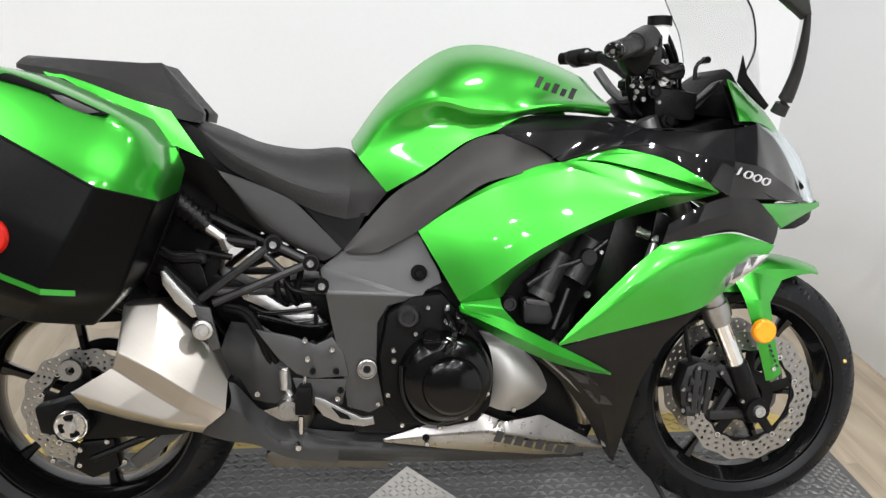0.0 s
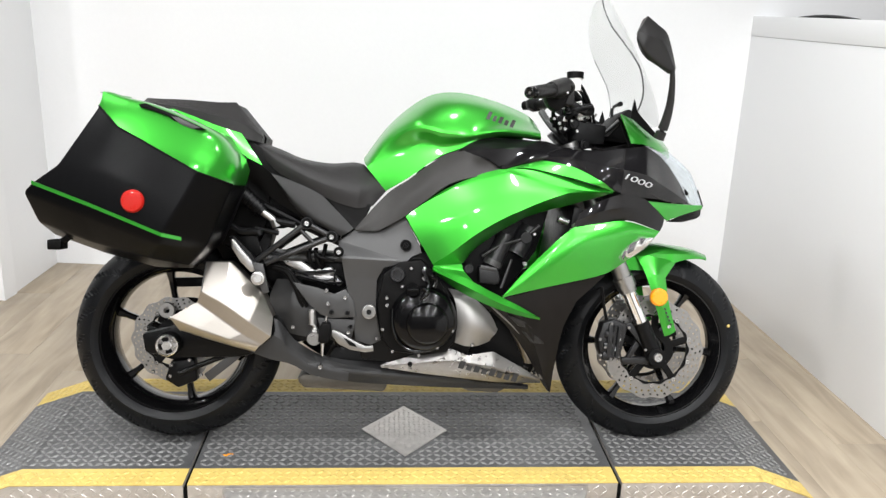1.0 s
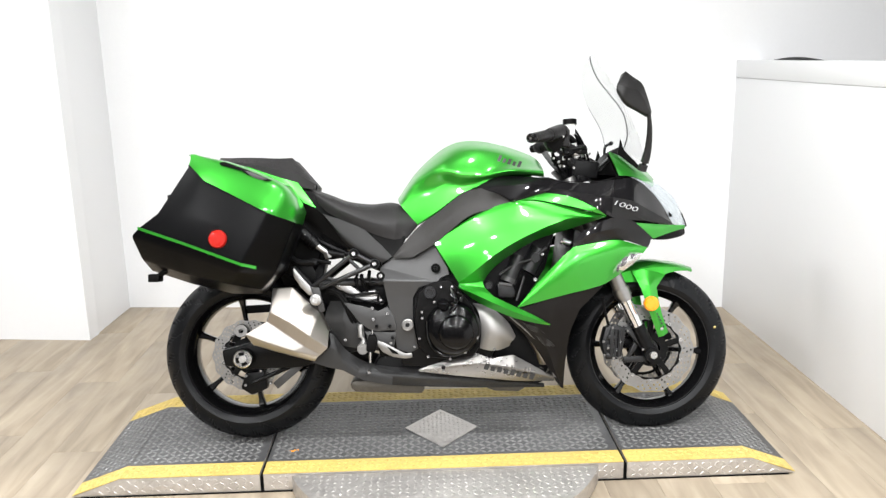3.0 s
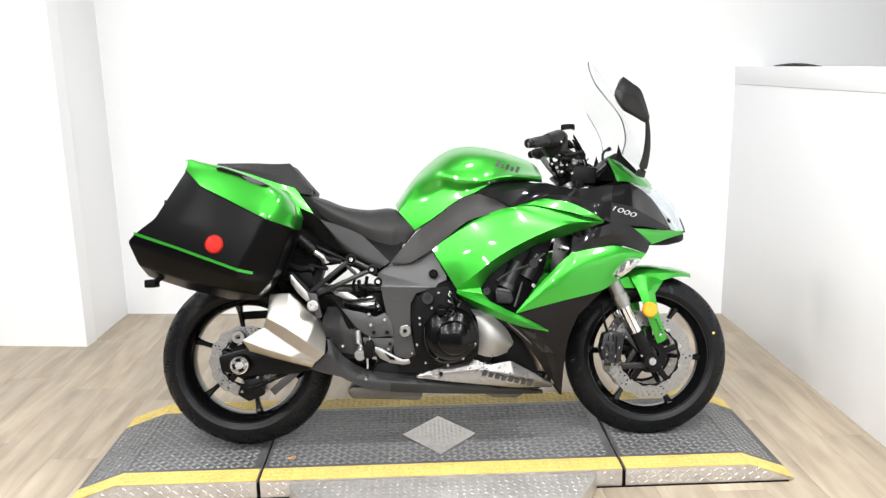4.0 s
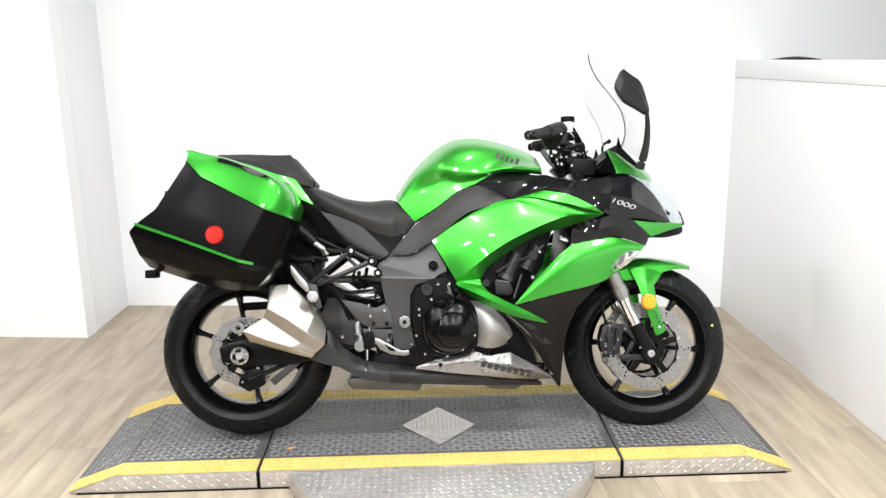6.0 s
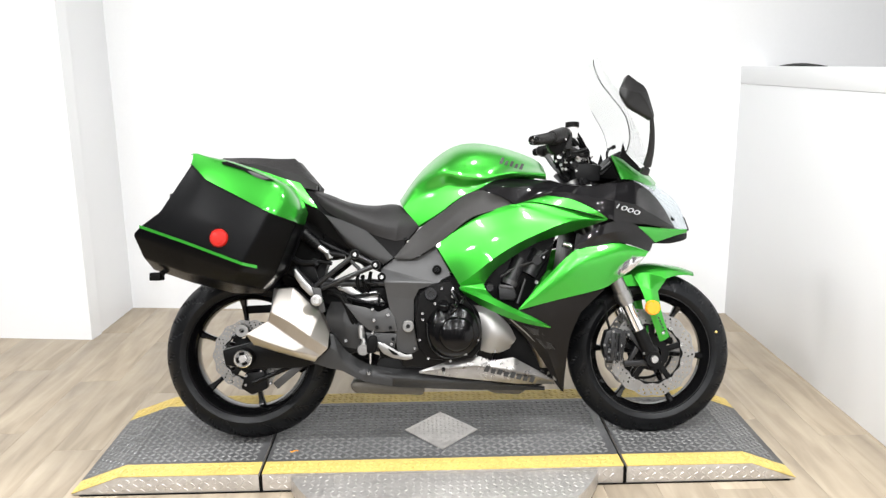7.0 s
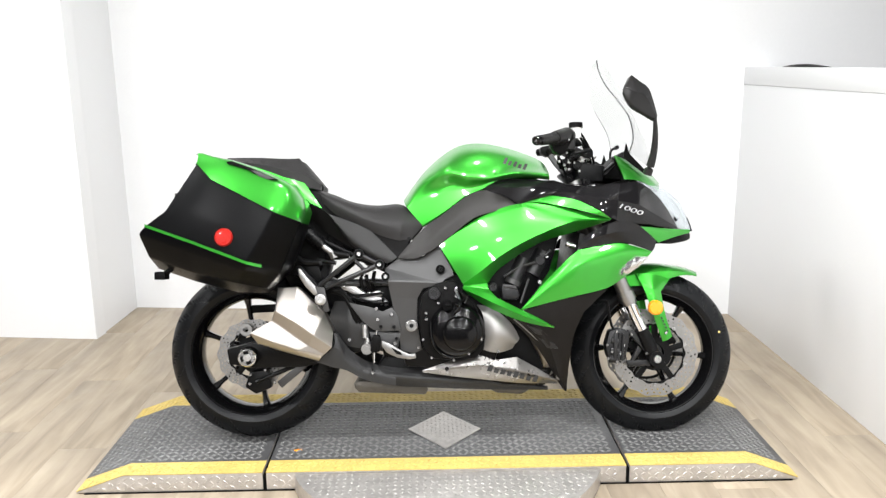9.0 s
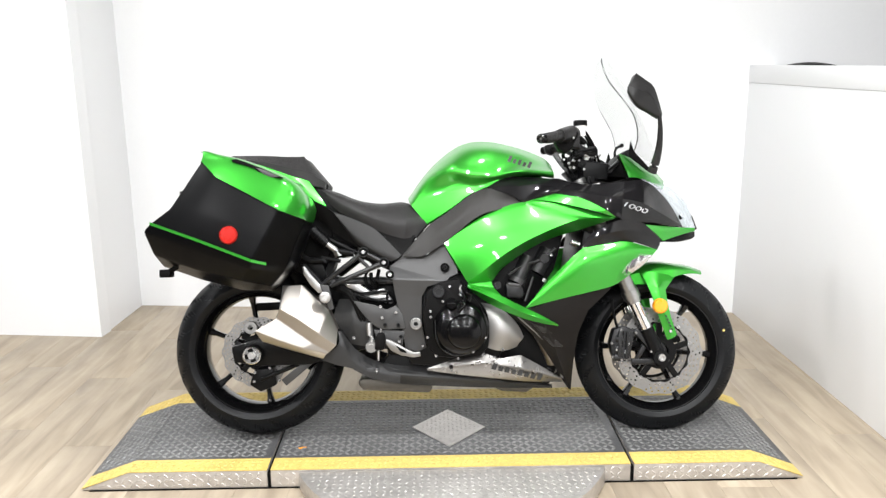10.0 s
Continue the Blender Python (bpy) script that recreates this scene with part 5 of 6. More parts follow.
axle = part("axle_adjuster", lathe([(0, -0.005), (0.0255, -0.005), (0.029, -0.008), (0.0315, -0.006), (0.0325, 0.014)], 40), BRIGHT, bike, "bright round axle adjuster", Matrix.Translation((AX[0], AX[1] - 0.004, AX[2])))
# Near-black plates on the face paint the shade of three slots.
for ang in (1.2, 2.9, 4.5):
    part("slot", slab([(0.0115, -0.0058, -0.006), (0.017, -0.0058, -0.0095), (0.0225, -0.0058, -0.009), (0.0235, -0.0058, 0.0), (0.0225, -0.0058, 0.009), (0.017, -0.0058, 0.0095), (0.0115, -0.0058, 0.006)], 0.001, 0), SLOT, axle, m=Matrix.Rotation(ang, 4, "Y"))
part("axle_nut", lathe([(0, -0.014), (0.006, -0.014), (0.007, -0.012), (0.013, -0.012), (0.014, -0.004)], 6), CAST, axle)
part("axle_block", lathe([(0, -0.003), (0.034, -0.003), (0.036, 0.0), (0.036, 0.03)], 32), SLOT, bike, m=Matrix.Translation((AX[0], AX[1], AX[2])))
part("rear_caliper", slab([
    (-0.725, -0.12, 0.25), (-0.658, -0.12, 0.257), (-0.647, -0.12, 0.193), (-0.703, -0.12, 0.17), (-0.742, -0.12, 0.195),
], 0.045, 0.008), DARK, bike, "black rear brake caliper")
TQ = [
    (-0.702, -0.12, 0.214), (-0.542, -0.12, 0.279),
]
part("caliper_stay", tube(TQ, 0.008, 8), DARK, bike)
part("torque_arm", slab([(-0.627, -0.13, 0.214), (-0.54, -0.13, 0.284), (-0.519, -0.13, 0.268), (-0.61, -0.13, 0.192)], 0.014, 0.004), FRAME_GREY, bike, "grey rear torque arm")
for p in ((-0.719, -0.14, 0.211), (-0.632, -0.14, 0.216), (-0.665, -0.14, 0.259), (-0.769, -0.14, 0.223), (-0.717, -0.14, 0.243), (-0.572, -0.14, 0.291)):
    part("caliper_bolt", bolt(*p, 0.0065, 0.006), BRIGHT, bike)
part("caliper_hanger", moved(lathe([(0.009, -0.006), (0.022, -0.006), (0.024, 0.0), (0.022, 0.006), (0.009, 0.006)], 24, True), Matrix.Translation((-0.738, -0.11, 0.399))), DISC, bike, "bright ring of the caliper hanger")
part("chain_guard", slab([(-0.78, 0.115, 0.47), (-0.3, 0.115, 0.49), (-0.28, 0.115, 0.46), (-0.78, 0.115, 0.44)], 0.02, 0.004), DARK, bike)
part("rear_sprocket", lathe([(0.075, -0.004), (0.103, -0.004), (0.103, 0.004), (0.075, 0.004)], 44, True), DARK, rear, m=Matrix.Translation((0, 0.1, 0)))
part("hugger", skin([[(-0.722 + 0.33 * math.cos(radians(a)), y, 0.307 + (0.33 - abs(y) * 0.12) * math.sin(radians(a))) for a in (20, 35, 50, 65, 80, 92)] for y in (-0.1, -0.07, 0, 0.07, 0.1)], thick=0.003), PLASTIC, bike, "black rear hugger")
for q in ([
    (0.231, -0.12, 0.46), (0.29, -0.12, 0.368), (0.335, -0.1, 0.262), (0.29, -0.07, 0.222),
], [
    (0.279, -0.06, 0.414), (0.338, -0.06, 0.32), (0.358, -0.06, 0.25), (0.31, -0.04, 0.215),
]):
    hd = part("exhaust_header", tube(q, 0.019, 14), STEEL, bike, "heat-tinted exhaust header")
    twin(hd)
part("coolant_pipe", tube([
    (0.447, -0.179, 0.691), (0.435, -0.19, 0.66), (0.412, -0.195, 0.603), (0.376, -0.19, 0.538), (0.34, -0.179, 0.494),
], 0.0085, 10), CAST, bike, "grey coolant pipe")
part("throttle_body", tube([(0.248, -0.165, 0.646), (0.203, -0.18, 0.554)], 0.026, 20), CALIPER, bike, "black throttle body")
part("intake_boot", tube([(0.32, -0.15, 0.669), (0.275, -0.16, 0.589)], 0.032, 20), CALIPER, bike, "black rubber intake boot")
part("hose_clamp", tube([(0.211, -0.18, 0.572), (0.204, -0.181, 0.557)], 0.0285, 20), FRAME_GREY, bike)
part("sensor_block", slab([(0.165, -0.2, 0.555), (0.22, -0.2, 0.55), (0.23, -0.2, 0.517), (0.22, -0.2, 0.502), (0.169, -0.2, 0.506)], 0.04, 0.006), CALIPER, bike, "black sensor block")
part("sensor_cap", slab([(0.169, -0.205, 0.559), (0.217, -0.205, 0.553), (0.22, -0.205, 0.541), (0.171, -0.205, 0.547)], 0.03, 0.004), FRAME_GREY, bike)
part("frame_boss", moved(lathe([(0, -0.012), (0.008, -0.012), (0.009, -0.016), (0.013, -0.016), (0.015, 0.01)], 20), Matrix.Translation((0.135, -0.2, 0.549))), CALIPER, bike)
part("linkage_rod", tube([(0.261, -0.19, 0.576), (0.233, -0.19, 0.492)], 0.004, 8), FRAME_GREY, bike)
part("boss_plate", moved(lathe([(0, -0.006), (0.016, -0.006), (0.018, 0.01)], 20), Matrix.Translation((0.301, -0.19, 0.641))), CALIPER, bike)
part("fuel_rail", tube([(0.175, -0.19, 0.584), (0.228, -0.19, 0.617), (0.288, -0.185, 0.636), (0.342, -0.18, 0.675)], 0.006, 10), CALIPER, bike)
part("rail_bolt", bolt(*(0.324, -0.195, 0.652), 0.006, 0.006), BRIGHT, bike)
part("hose_joint", tube([(0.392, -0.2, 0.698), (0.421, -0.2, 0.687)], 0.011, 12), BRIGHT, bike)
part("engine_bolt", bolt(*(0.298, -0.195, 0.565), 0.0095, 0.008), BRIGHT, bike)

# ---- fork, brakes and controls that turn with the bars ----


def steered(name, bm, mat, label="", parent=None):
    return part(name, bm, mat, parent or bike, label, STEER_M if parent is None else None)


def along(s, y, dx=0.0):
    """A point s metres up the fork from the axle."""
    return Vector((FX - 0.011 + dx, y, FZ - 0.01)) + AXIS * s


for sy in (-1, 1):
    steered("fork_bottom", merge(tube([along(-0.028, sy * 0.108), along(0.03, sy * 0.108), along(0.112, sy * 0.108)], 0.027, 16, taper=0.0245), tube([along(0, sy * 0.14), along(0, sy * 0.075)], 0.027, 18)), DARK, "black fork bottom casting")
    steered("fork_tube", tube([along(0.1, sy * 0.108), along(0.24, sy * 0.108)], 0.0205, 20), CHROME, "polished inner fork tube")
    steered("fork_outer", merge(tube([along(0.213, sy * 0.108), along(0.228, sy * 0.108)], 0.026, 20), tube([along(0.228, sy * 0.108), along(0.262, sy * 0.108)], 0.031, 20), tube([along(0.255, sy * 0.108), along(0.7, sy * 0.108)], 0.0265, 20)), DISC, "silver outer fork tube")
    steered("axle_nut", moved(lathe([(0.0, -0.002), (0.006, -0.002), (0.0065, -0.008), (0.012, -0.008), (0.0135, -0.004), (0.0135, 0.004)], 24), Matrix.Translation(along(0, sy * 0.142)) @ pose(0, 0, 0, 0 if sy < 0 else 180)), CAST)
CAL = [
    (0.559, -0.122, 0.385), (0.595, -0.122, 0.397), (0.635, -0.122, 0.379), (0.63, -0.122, 0.345), (0.617, -0.122, 0.279), (0.563, -0.122, 0.273), (0.551, -0.122, 0.298), (0.545, -0.122, 0.333),
]
cal = part("front_caliper", slab(CAL, 0.055, 0.01), CALIPER, bike, "dark grey radial brake caliper")
part("caliper_print", slab([(0.596, -0.123, 0.3), (0.602, -0.123, 0.298), (0.615, -0.123, 0.336), (0.609, -0.123, 0.337)], 0.002, 0), PRINT_WHITE, cal, "pale lettering as a bar")
part("caliper_bridge", slab([(0.574, -0.132, 0.379), (0.59, -0.132, 0.384), (0.584, -0.132, 0.285), (0.569, -0.132, 0.284)], 0.02, 0.005), CALIPER, cal)
part("caliper_bracket", merge(slab([(0.626, -0.112, 0.38), (0.649, -0.112, 0.386), (0.729, -0.112, 0.293), (0.718, -0.112, 0.275)], 0.022, 0.005), slab([(0.623, -0.112, 0.277), (0.719, -0.112, 0.279), (0.724, -0.112, 0.257), (0.626, -0.112, 0.255)], 0.022, 0.005), slab([(0.666, -0.11, 0.329), (0.679, -0.11, 0.314), (0.65, -0.11, 0.272), (0.636, -0.11, 0.274)], 0.018, 0.004)), CALIPER, bike, "black open caliper bracket")
for p in [
    (0.582, -0.127, 0.384), (0.549, -0.127, 0.336), (0.565, -0.127, 0.312), (0.551, -0.127, 0.287), (0.69, -0.127, 0.305), (0.636, -0.127, 0.372), (0.584, -0.127, 0.276),
]:
    part("caliper_bolt", bolt(p[0], p[1], p[2], 0.0055, 0.007), DISC, cal)
CR = [
    (0.596, -0.127, 0.378), (0.589, -0.127, 0.282), (0.609, -0.127, 0.375), (0.602, -0.127, 0.279),
]
for a0, a1 in ((CR[0], CR[1]), (CR[2], CR[3])):
    part("rib", tube([a0, a1], 0.005, 8), CALIPER, cal)
PI = [
    (0.565, -0.118, 0.352), (0.594, -0.118, 0.346), (0.562, -0.118, 0.316), (0.594, -0.118, 0.313), (0.559, -0.118, 0.285), (0.593, -0.118, 0.282),
]
for a0, a1 in ((PI[0], PI[1]), (PI[2], PI[3]), (PI[4], PI[5])):
    part("piston_housing", tube([a0, a1], 0.0135, 14), CALIPER, cal)
part("brake_hose", tube([
    (0.555, -0.1, 0.492), (0.565, -0.1, 0.43), (0.579, -0.1, 0.379),
], 0.005, 8), DARK, bike)
fw = (FX, FZ)
rows = []
for y, r, dip in ((-0.08, 0.272, 0.02), (-0.078, 0.304, 0.006), (-0.055, 0.321, 0), (0, 0.329, 0), (0.055, 0.321, 0), (0.078, 0.304, 0.006), (0.08, 0.272, 0.02)):
    row = []
    for i in range(10):
        a = 60 + i * 6.4
        k = 1 - 0.5 * max(0, (3 - i) / 3) ** 1.5
        ease = max(0, (4 - i) / 4)
        rr = r + (0.314 - r) * ease * (1 if r < 0.314 else 0) - dip * math.exp(-((a - 98) / 13) ** 2) + 0.012 * max(0, (3 - i) / 3)
        row.append((fw[0] + rr * math.cos(radians(a)), y * k, fw[1] + rr * math.sin(radians(a))))
    rows.append(row)
steered("front_fender", skin(rows, (1, 5), thick=0.003), GREEN, "lime green front fender")
leg = panel("fender_leg", [
    [(0.66, -0.08, 0.592), (0.686, -0.112, 0.535), (0.717, -0.124, 0.438), (0.753, -0.112, 0.345)],
    [(0.721, -0.088, 0.587), (0.717, -0.122, 0.534), (0.737, -0.13, 0.442), (0.769, -0.116, 0.35)],
    [(0.791, -0.08, 0.571), (0.748, -0.112, 0.525), (0.759, -0.124, 0.446), (0.788, -0.112, 0.362)],
], GREEN, "lime green fender stay")
OR = [
    (0.719, -0.148, 0.469),
][0]
LEGB = [
    (0.761, -0.122, 0.377),
][0]
for k in range(5):
    part("stay_mark", slab([(LEGB[0] - 0.021 + 0.0052 * k + dx, -0.131, LEGB[2] + 0.056 - 0.0115 * k + dz) for dx, dz in ((0, 0), (0.0042, -0.0062), (0.0092, -0.0042), (0.005, 0.002))], 0.002, 0), PRINT_DARK, leg, "small dark mark as a plain bar")
part("fender_bolt", bolt(LEGB[0], LEGB[1], LEGB[2], 0.007, 0.006), BRIGHT, leg)
DOT = [
    (0.977, -0.045, 0.373),
][0]
part("paint_dot", moved(lathe([(0, -0.002), (0.004, -0.0015), (0.005, 0.003)], 14), Matrix.Translation((DOT[0] - FX, DOT[1] - 0.012, DOT[2] - FZ)) @ pose(0, 0, 0, -35)), YELLOW, front, "small yellow paint dot on the tyre")
refl = part("reflector", lathe([(0, -0.009), (0.022, -0.008), (0.026, -0.004), (0.027, 0.008), (0, 0.008)], 36), ORANGE, bike, "round amber reflector", Matrix.Translation(OR))
G = [
    (0.271, -0.375, 1.034), (0.292, -0.348, 1.038), (0.349, -0.264, 1.058), (0.395, -0.2, 1.074),
]
GV = [Vector(g) for g in G]
out = (GV[0] - GV[2]).normalized()
aim = Matrix.Translation(G[0]) @ out.to_track_quat("-Y", "Z").to_matrix().to_4x4()
part("bar_end", lathe([(0, -0.012), (0.005, -0.012), (0.006, -0.016), (0.011, -0.018), (0.0155, -0.014), (0.0165, -0.006), (0.014, -0.004), (0.0165, -0.001), (0.0165, 0.008), (0.013, 0.01), (0.013, 0.022)], 28), GLOSS, bike, "black bar end weight", aim)
part("bar_end_screw", lathe([(0, -0.014), (0.0045, -0.014), (0.005, -0.011)], 10), BRIGHT, bike, m=aim)
rings = []
for k in range(15):
    u = k / 15
    p0 = GV[0].lerp(GV[2], 0.1 + u * 0.9)
    rings.append(tube([p0, p0 - out * 0.0035], 0.0165 + 0.003 * u, 18))
grip = part("grip", tube([GV[0] - out * 0.01, GV[1], GV[2]], 0.0155, 18, taper=0.0185), COVER_GREY, bike, "ribbed black rubber grip")
for b in rings:
    part("rib", b, COVER_GREY, grip)
part("switch_housing", merge(tube([GV[2] + out * 0.012, GV[2] - out * 0.012, GV[3]], 0.022, 18, taper=0.029), tube([GV[3], GV[3] - out * 0.03], 0.029, 18, taper=0.022), block(G[3][0] - 0.012, G[3][1] - 0.012, G[3][2] - 0.05, G[3][0] + 0.03, G[3][1] + 0.03, G[3][2] + 0.012, 0.008)), COVER_GREY, bike, "black throttle and switch housing")
part("brake_hose", tube([
    (0.407, -0.169, 1.087), (0.439, -0.169, 1.097), (0.468, -0.158, 1.064), (0.492, -0.13, 1.03), (0.513, -0.1, 0.985),
], 0.0042, 8), DARK, bike, "black looping brake hose")
part("brake_hose", tube([(0.409, -0.17, 1.093), (0.445, -0.165, 1.078), (0.479, -0.14, 1.037), (0.498, -0.11, 0.987)], 0.0035, 8), DARK, bike, "black looping brake hose")
part("throttle_cable", tube([(0.372, -0.2, 1.033), (0.37, -0.17, 0.995), (0.399, -0.12, 0.958), (0.431, -0.1, 0.931)], 0.0038, 8), DARK, bike)
part("clamp_bracket", slab([(0.402, -0.15, 1.06), (0.432, -0.15, 1.069), (0.474, -0.15, 1.025), (0.465, -0.15, 0.997), (0.423, -0.15, 1.011)], 0.03, 0.006), CAST, bike, "bare metal bar clamp")
part("switch_body", slab([(0.328, -0.23, 1.051), (0.368, -0.23, 1.085), (0.399, -0.23, 1.089), (0.421, -0.23, 1.072), (0.403, -0.23, 1.043), (0.392, -0.23, 1.015), (0.37, -0.23, 0.999), (0.345, -0.23, 1.016)], 0.045, 0.012), PLASTIC, bike, "black switch body")
# Metal heads added for the highlights among the controls, placed to fit the view.
for k, p in enumerate(((0.396, -0.24, 1.054), (0.453, -0.16, 1.038), (0.47, -0.155, 1.019), (0.402, -0.165, 1.018), (0.369, -0.2, 0.984), (0.412, -0.15, 0.961), (0.431, -0.15, 0.985), (0.45, -0.14, 0.956), (0.393, -0.16, 0.975))):
    part("control_glint_bolt", bolt(*p, 0.0042 + 0.001 * (k % 3), 0.007), DISC, bike)
part("master_cylinder", tube([(0.416, -0.16, 1.041), (0.444, -0.155, 1.025), (0.472, -0.15, 1.011)], 0.011, 14), CALIPER, bike, "dark brake master cylinder")
part("lever_perch", slab([
    (0.457, -0.158, 1.033), (0.491, -0.158, 1.039), (0.499, -0.158, 1.021), (0.496, -0.158, 1.003), (0.464, -0.158, 1.004),
], 0.05, 0.007), DARK, bike, "black brake master cylinder")
part("brake_lever", tube([
    (0.484, -0.169, 1.026), (0.44, -0.215, 1.012), (0.405, -0.26, 1.005),
], 0.0065, 10, taper=0.005), DARK, bike, "black brake lever")
for k, p in enumerate([
    (0.416, -0.13, 0.991), (0.428, -0.13, 1), (0.413, -0.12, 0.98), (0.442, -0.148, 1.011), (0.46, -0.13, 0.997), (0.477, -0.12, 0.994), (0.446, -0.12, 0.979), (0.42, -0.148, 1.014), (0.503, -0.1, 0.996), (0.402, -0.13, 0.993), (0.478, -0.12, 0.919), (0.392, -0.1, 0.992),
]):
    r = (0.0075, 0.01, 0.015, 0.012)[k % 4]
    part("control_fitting", moved(merge(lathe([(0, -r), (r * 0.55, -r), (r * 0.6, -r * 0.6), (r, -r * 0.55), (r, r), (0, r)], 6 if k % 2 else 16), tube([(0, 0, 0), (0.012 * (1 if k % 2 else -1), 0.01, -0.03)], r * 0.5, 8)), pose(0, 0, 0, 12 * (k % 3), 25 * k, 0)), (CAST, DARK, DARK, DARK)[k % 4], bike, m=Matrix.Translation(p))
part("clip_on_strut", merge(tube([
    (0.378, 0.05, 1.031), (0.401, 0.02, 0.989), (0.419, -0.02, 0.963), (0.435, -0.05, 0.971),
], 0.011, 10)), FRAME_GREY, bike, "grey handlebar strut")
YK = [
    (0.401, -0.02, 0.957), (0.444, -0.02, 0.988), (0.46, -0.02, 1.015), (0.539, -0.02, 1.004), (0.584, -0.02, 0.975), (0.592, -0.02, 0.927), (0.439, -0.02, 0.922),
]
part("fork_yoke", slab([(x, y, z) for x, y, z in YK], 0.1, 0.008), DARK, bike, "black upper fork yoke")
LBQ = [
    (0.37, 0.33, 1.079), (0.391, 0.3, 1.078), (0.431, 0.2, 1.074), (0.461, 0.14, 1.042), (0.482, 0.1, 1.011),
]
part("left_grip", tube(LBQ[:3], 0.0155, 14), PLASTIC, bike, "black rubber grip")
part("left_bar", tube(LBQ[2:], 0.012, 10), DARK, bike)
part("left_switch_housing", slab([
    (0.369, 0.26, 1.094), (0.421, 0.26, 1.104), (0.445, 0.26, 1.092), (0.438, 0.26, 1.061), (0.394, 0.26, 1.053), (0.37, 0.26, 1.069),
], 0.045, 0.009), PLASTIC, bike, "black left switch cluster")
for dx, dz in ((-0.012, 0.012), (0.014, 0.006), (0.0, -0.014)):
    part("switch_button", bolt(LBQ[1][0] + 0.03 + dx, LBQ[1][1] - 0.06, LBQ[1][2] + dz, 0.006, 0.006), CAST, bike)
part("bar_clamp_bolt", bolt(LBQ[2][0] + 0.02, LBQ[2][1] - 0.016, LBQ[2][2], 0.008, 0.008), BRIGHT, bike)
R0, R1 = [
    (0.434, -0.164, 1.118), (0.437, -0.164, 1.08),
]
res = part("brake_reservoir", tube([(R0[0], R0[1], R0[2] - 0.012), (R1[0], R1[1], R1[2] - 0.01)], 0.021, 20, taper=0.014), WHITE_PLASTIC, bike, "milky brake fluid cup")
part("lid", tube([(R0[0], R0[1], R0[2] - 0.012), (R0[0], R0[1], R0[2] + 0.006)], 0.0245, 24), PLASTIC, res, "black screw lid")
part("clip_on_bar", tube([
    (0.393, -0.2, 1.074), (0.455, -0.13, 1.045), (0.466, -0.1, 0.991), (0.442, -0.08, 0.973),
], 0.014, 12), DARK, bike, "black clip-on bar")
for q in ([
    (0.395, -0.19, 1.091), (0.44, -0.158, 1.085), (0.475, -0.13, 1.044), (0.496, -0.1, 0.991),
], [
    (0.354, -0.19, 1.039), (0.373, -0.169, 1.005), (0.393, -0.13, 0.969), (0.413, -0.1, 0.935),
]):
    part("control_cable", tube(q, 0.0042, 8), DARK, bike)
CL = [
    (0.446, -0.06, 0.992), (0.546, -0.06, 0.978), (0.54, -0.06, 0.92), (0.453, -0.06, 0.922),
]
part("top_clamp", slab([(x, -0.12, z) for x, y, z in CL], 0.24, 0.008), DARK, bike, "black upper fork clamp")
part("fork_cap", tube([(CL[0][0] + 0.03, -0.105, CL[0][2]), (CL[0][0] + 0.022, -0.105, CL[0][2] + 0.03)], 0.024, 16), CAST, bike)
part("steering_stop", lathe([(0, -0.02), (0.012, -0.02), (0.013, 0.02)], 16), BRIGHT, bike, m=Matrix.Translation([
    (0.474, -0.08, 0.928),
][0]))
CI = [
    (0.55, -0.08, 0.935), (0.556, -0.08, 0.959), (0.591, -0.08, 1.013), (0.625, -0.08, 1.036), (0.639, -0.08, 1.027), (0.683, -0.08, 0.961), (0.691, -0.08, 0.923),
]
part("instrument_housing", slab([(x, -0.075, z) for x, y, z in CI], 0.15, 0.012), PLASTIC, bike, "black instrument housing")
SL = [
    (0.533, -0.1, 0.948), (0.555, -0.1, 0.97), (0.589, -0.1, 1.002), (0.611, -0.1, 1.01), (0.597, -0.1, 0.99), (0.571, -0.1, 0.964), (0.555, -0.1, 0.946),
]
part("instrument_trim", slab([(x, y, z) for x, y, z in SL], 0.02, 0.004), FRAME_GREY, bike, "satin grey instrument trim")
part("trim_gap", tube([(x, y - 0.001, z) for x, y, z in [
    (0.543, -0.1, 0.952), (0.582, -0.1, 0.985), (0.599, -0.1, 1.002),
]], 0.0035, 8), SLOT, bike)
part("screen_lever", merge(tube([
    (0.599, 0.02, 0.989), (0.598, 0.02, 1.034), (0.605, 0.02, 1.051), (0.622, 0.02, 1.059),
], 0.005, 8), moved(lathe([(0, -0.01), (0.008, -0.01), (0.008, 0.01), (0, 0.01)], 12), Matrix.Translation([
    (0.599, 0.02, 0.989), (0.598, 0.02, 1.034), (0.605, 0.02, 1.051), (0.622, 0.02, 1.059),
][-1]))), DARK, bike, "small black screen lever")
foot = part("screen_bracket", slab([
    (0.609, -0.179, 1.053), (0.62, -0.179, 1.015), (0.684, -0.158, 0.955), (0.676, -0.158, 0.945), (0.626, -0.169, 0.981), (0.595, -0.19, 0.999),
], 0.006, 0.002), PLASTIC, bike, "black screen bracket")
twin(foot)
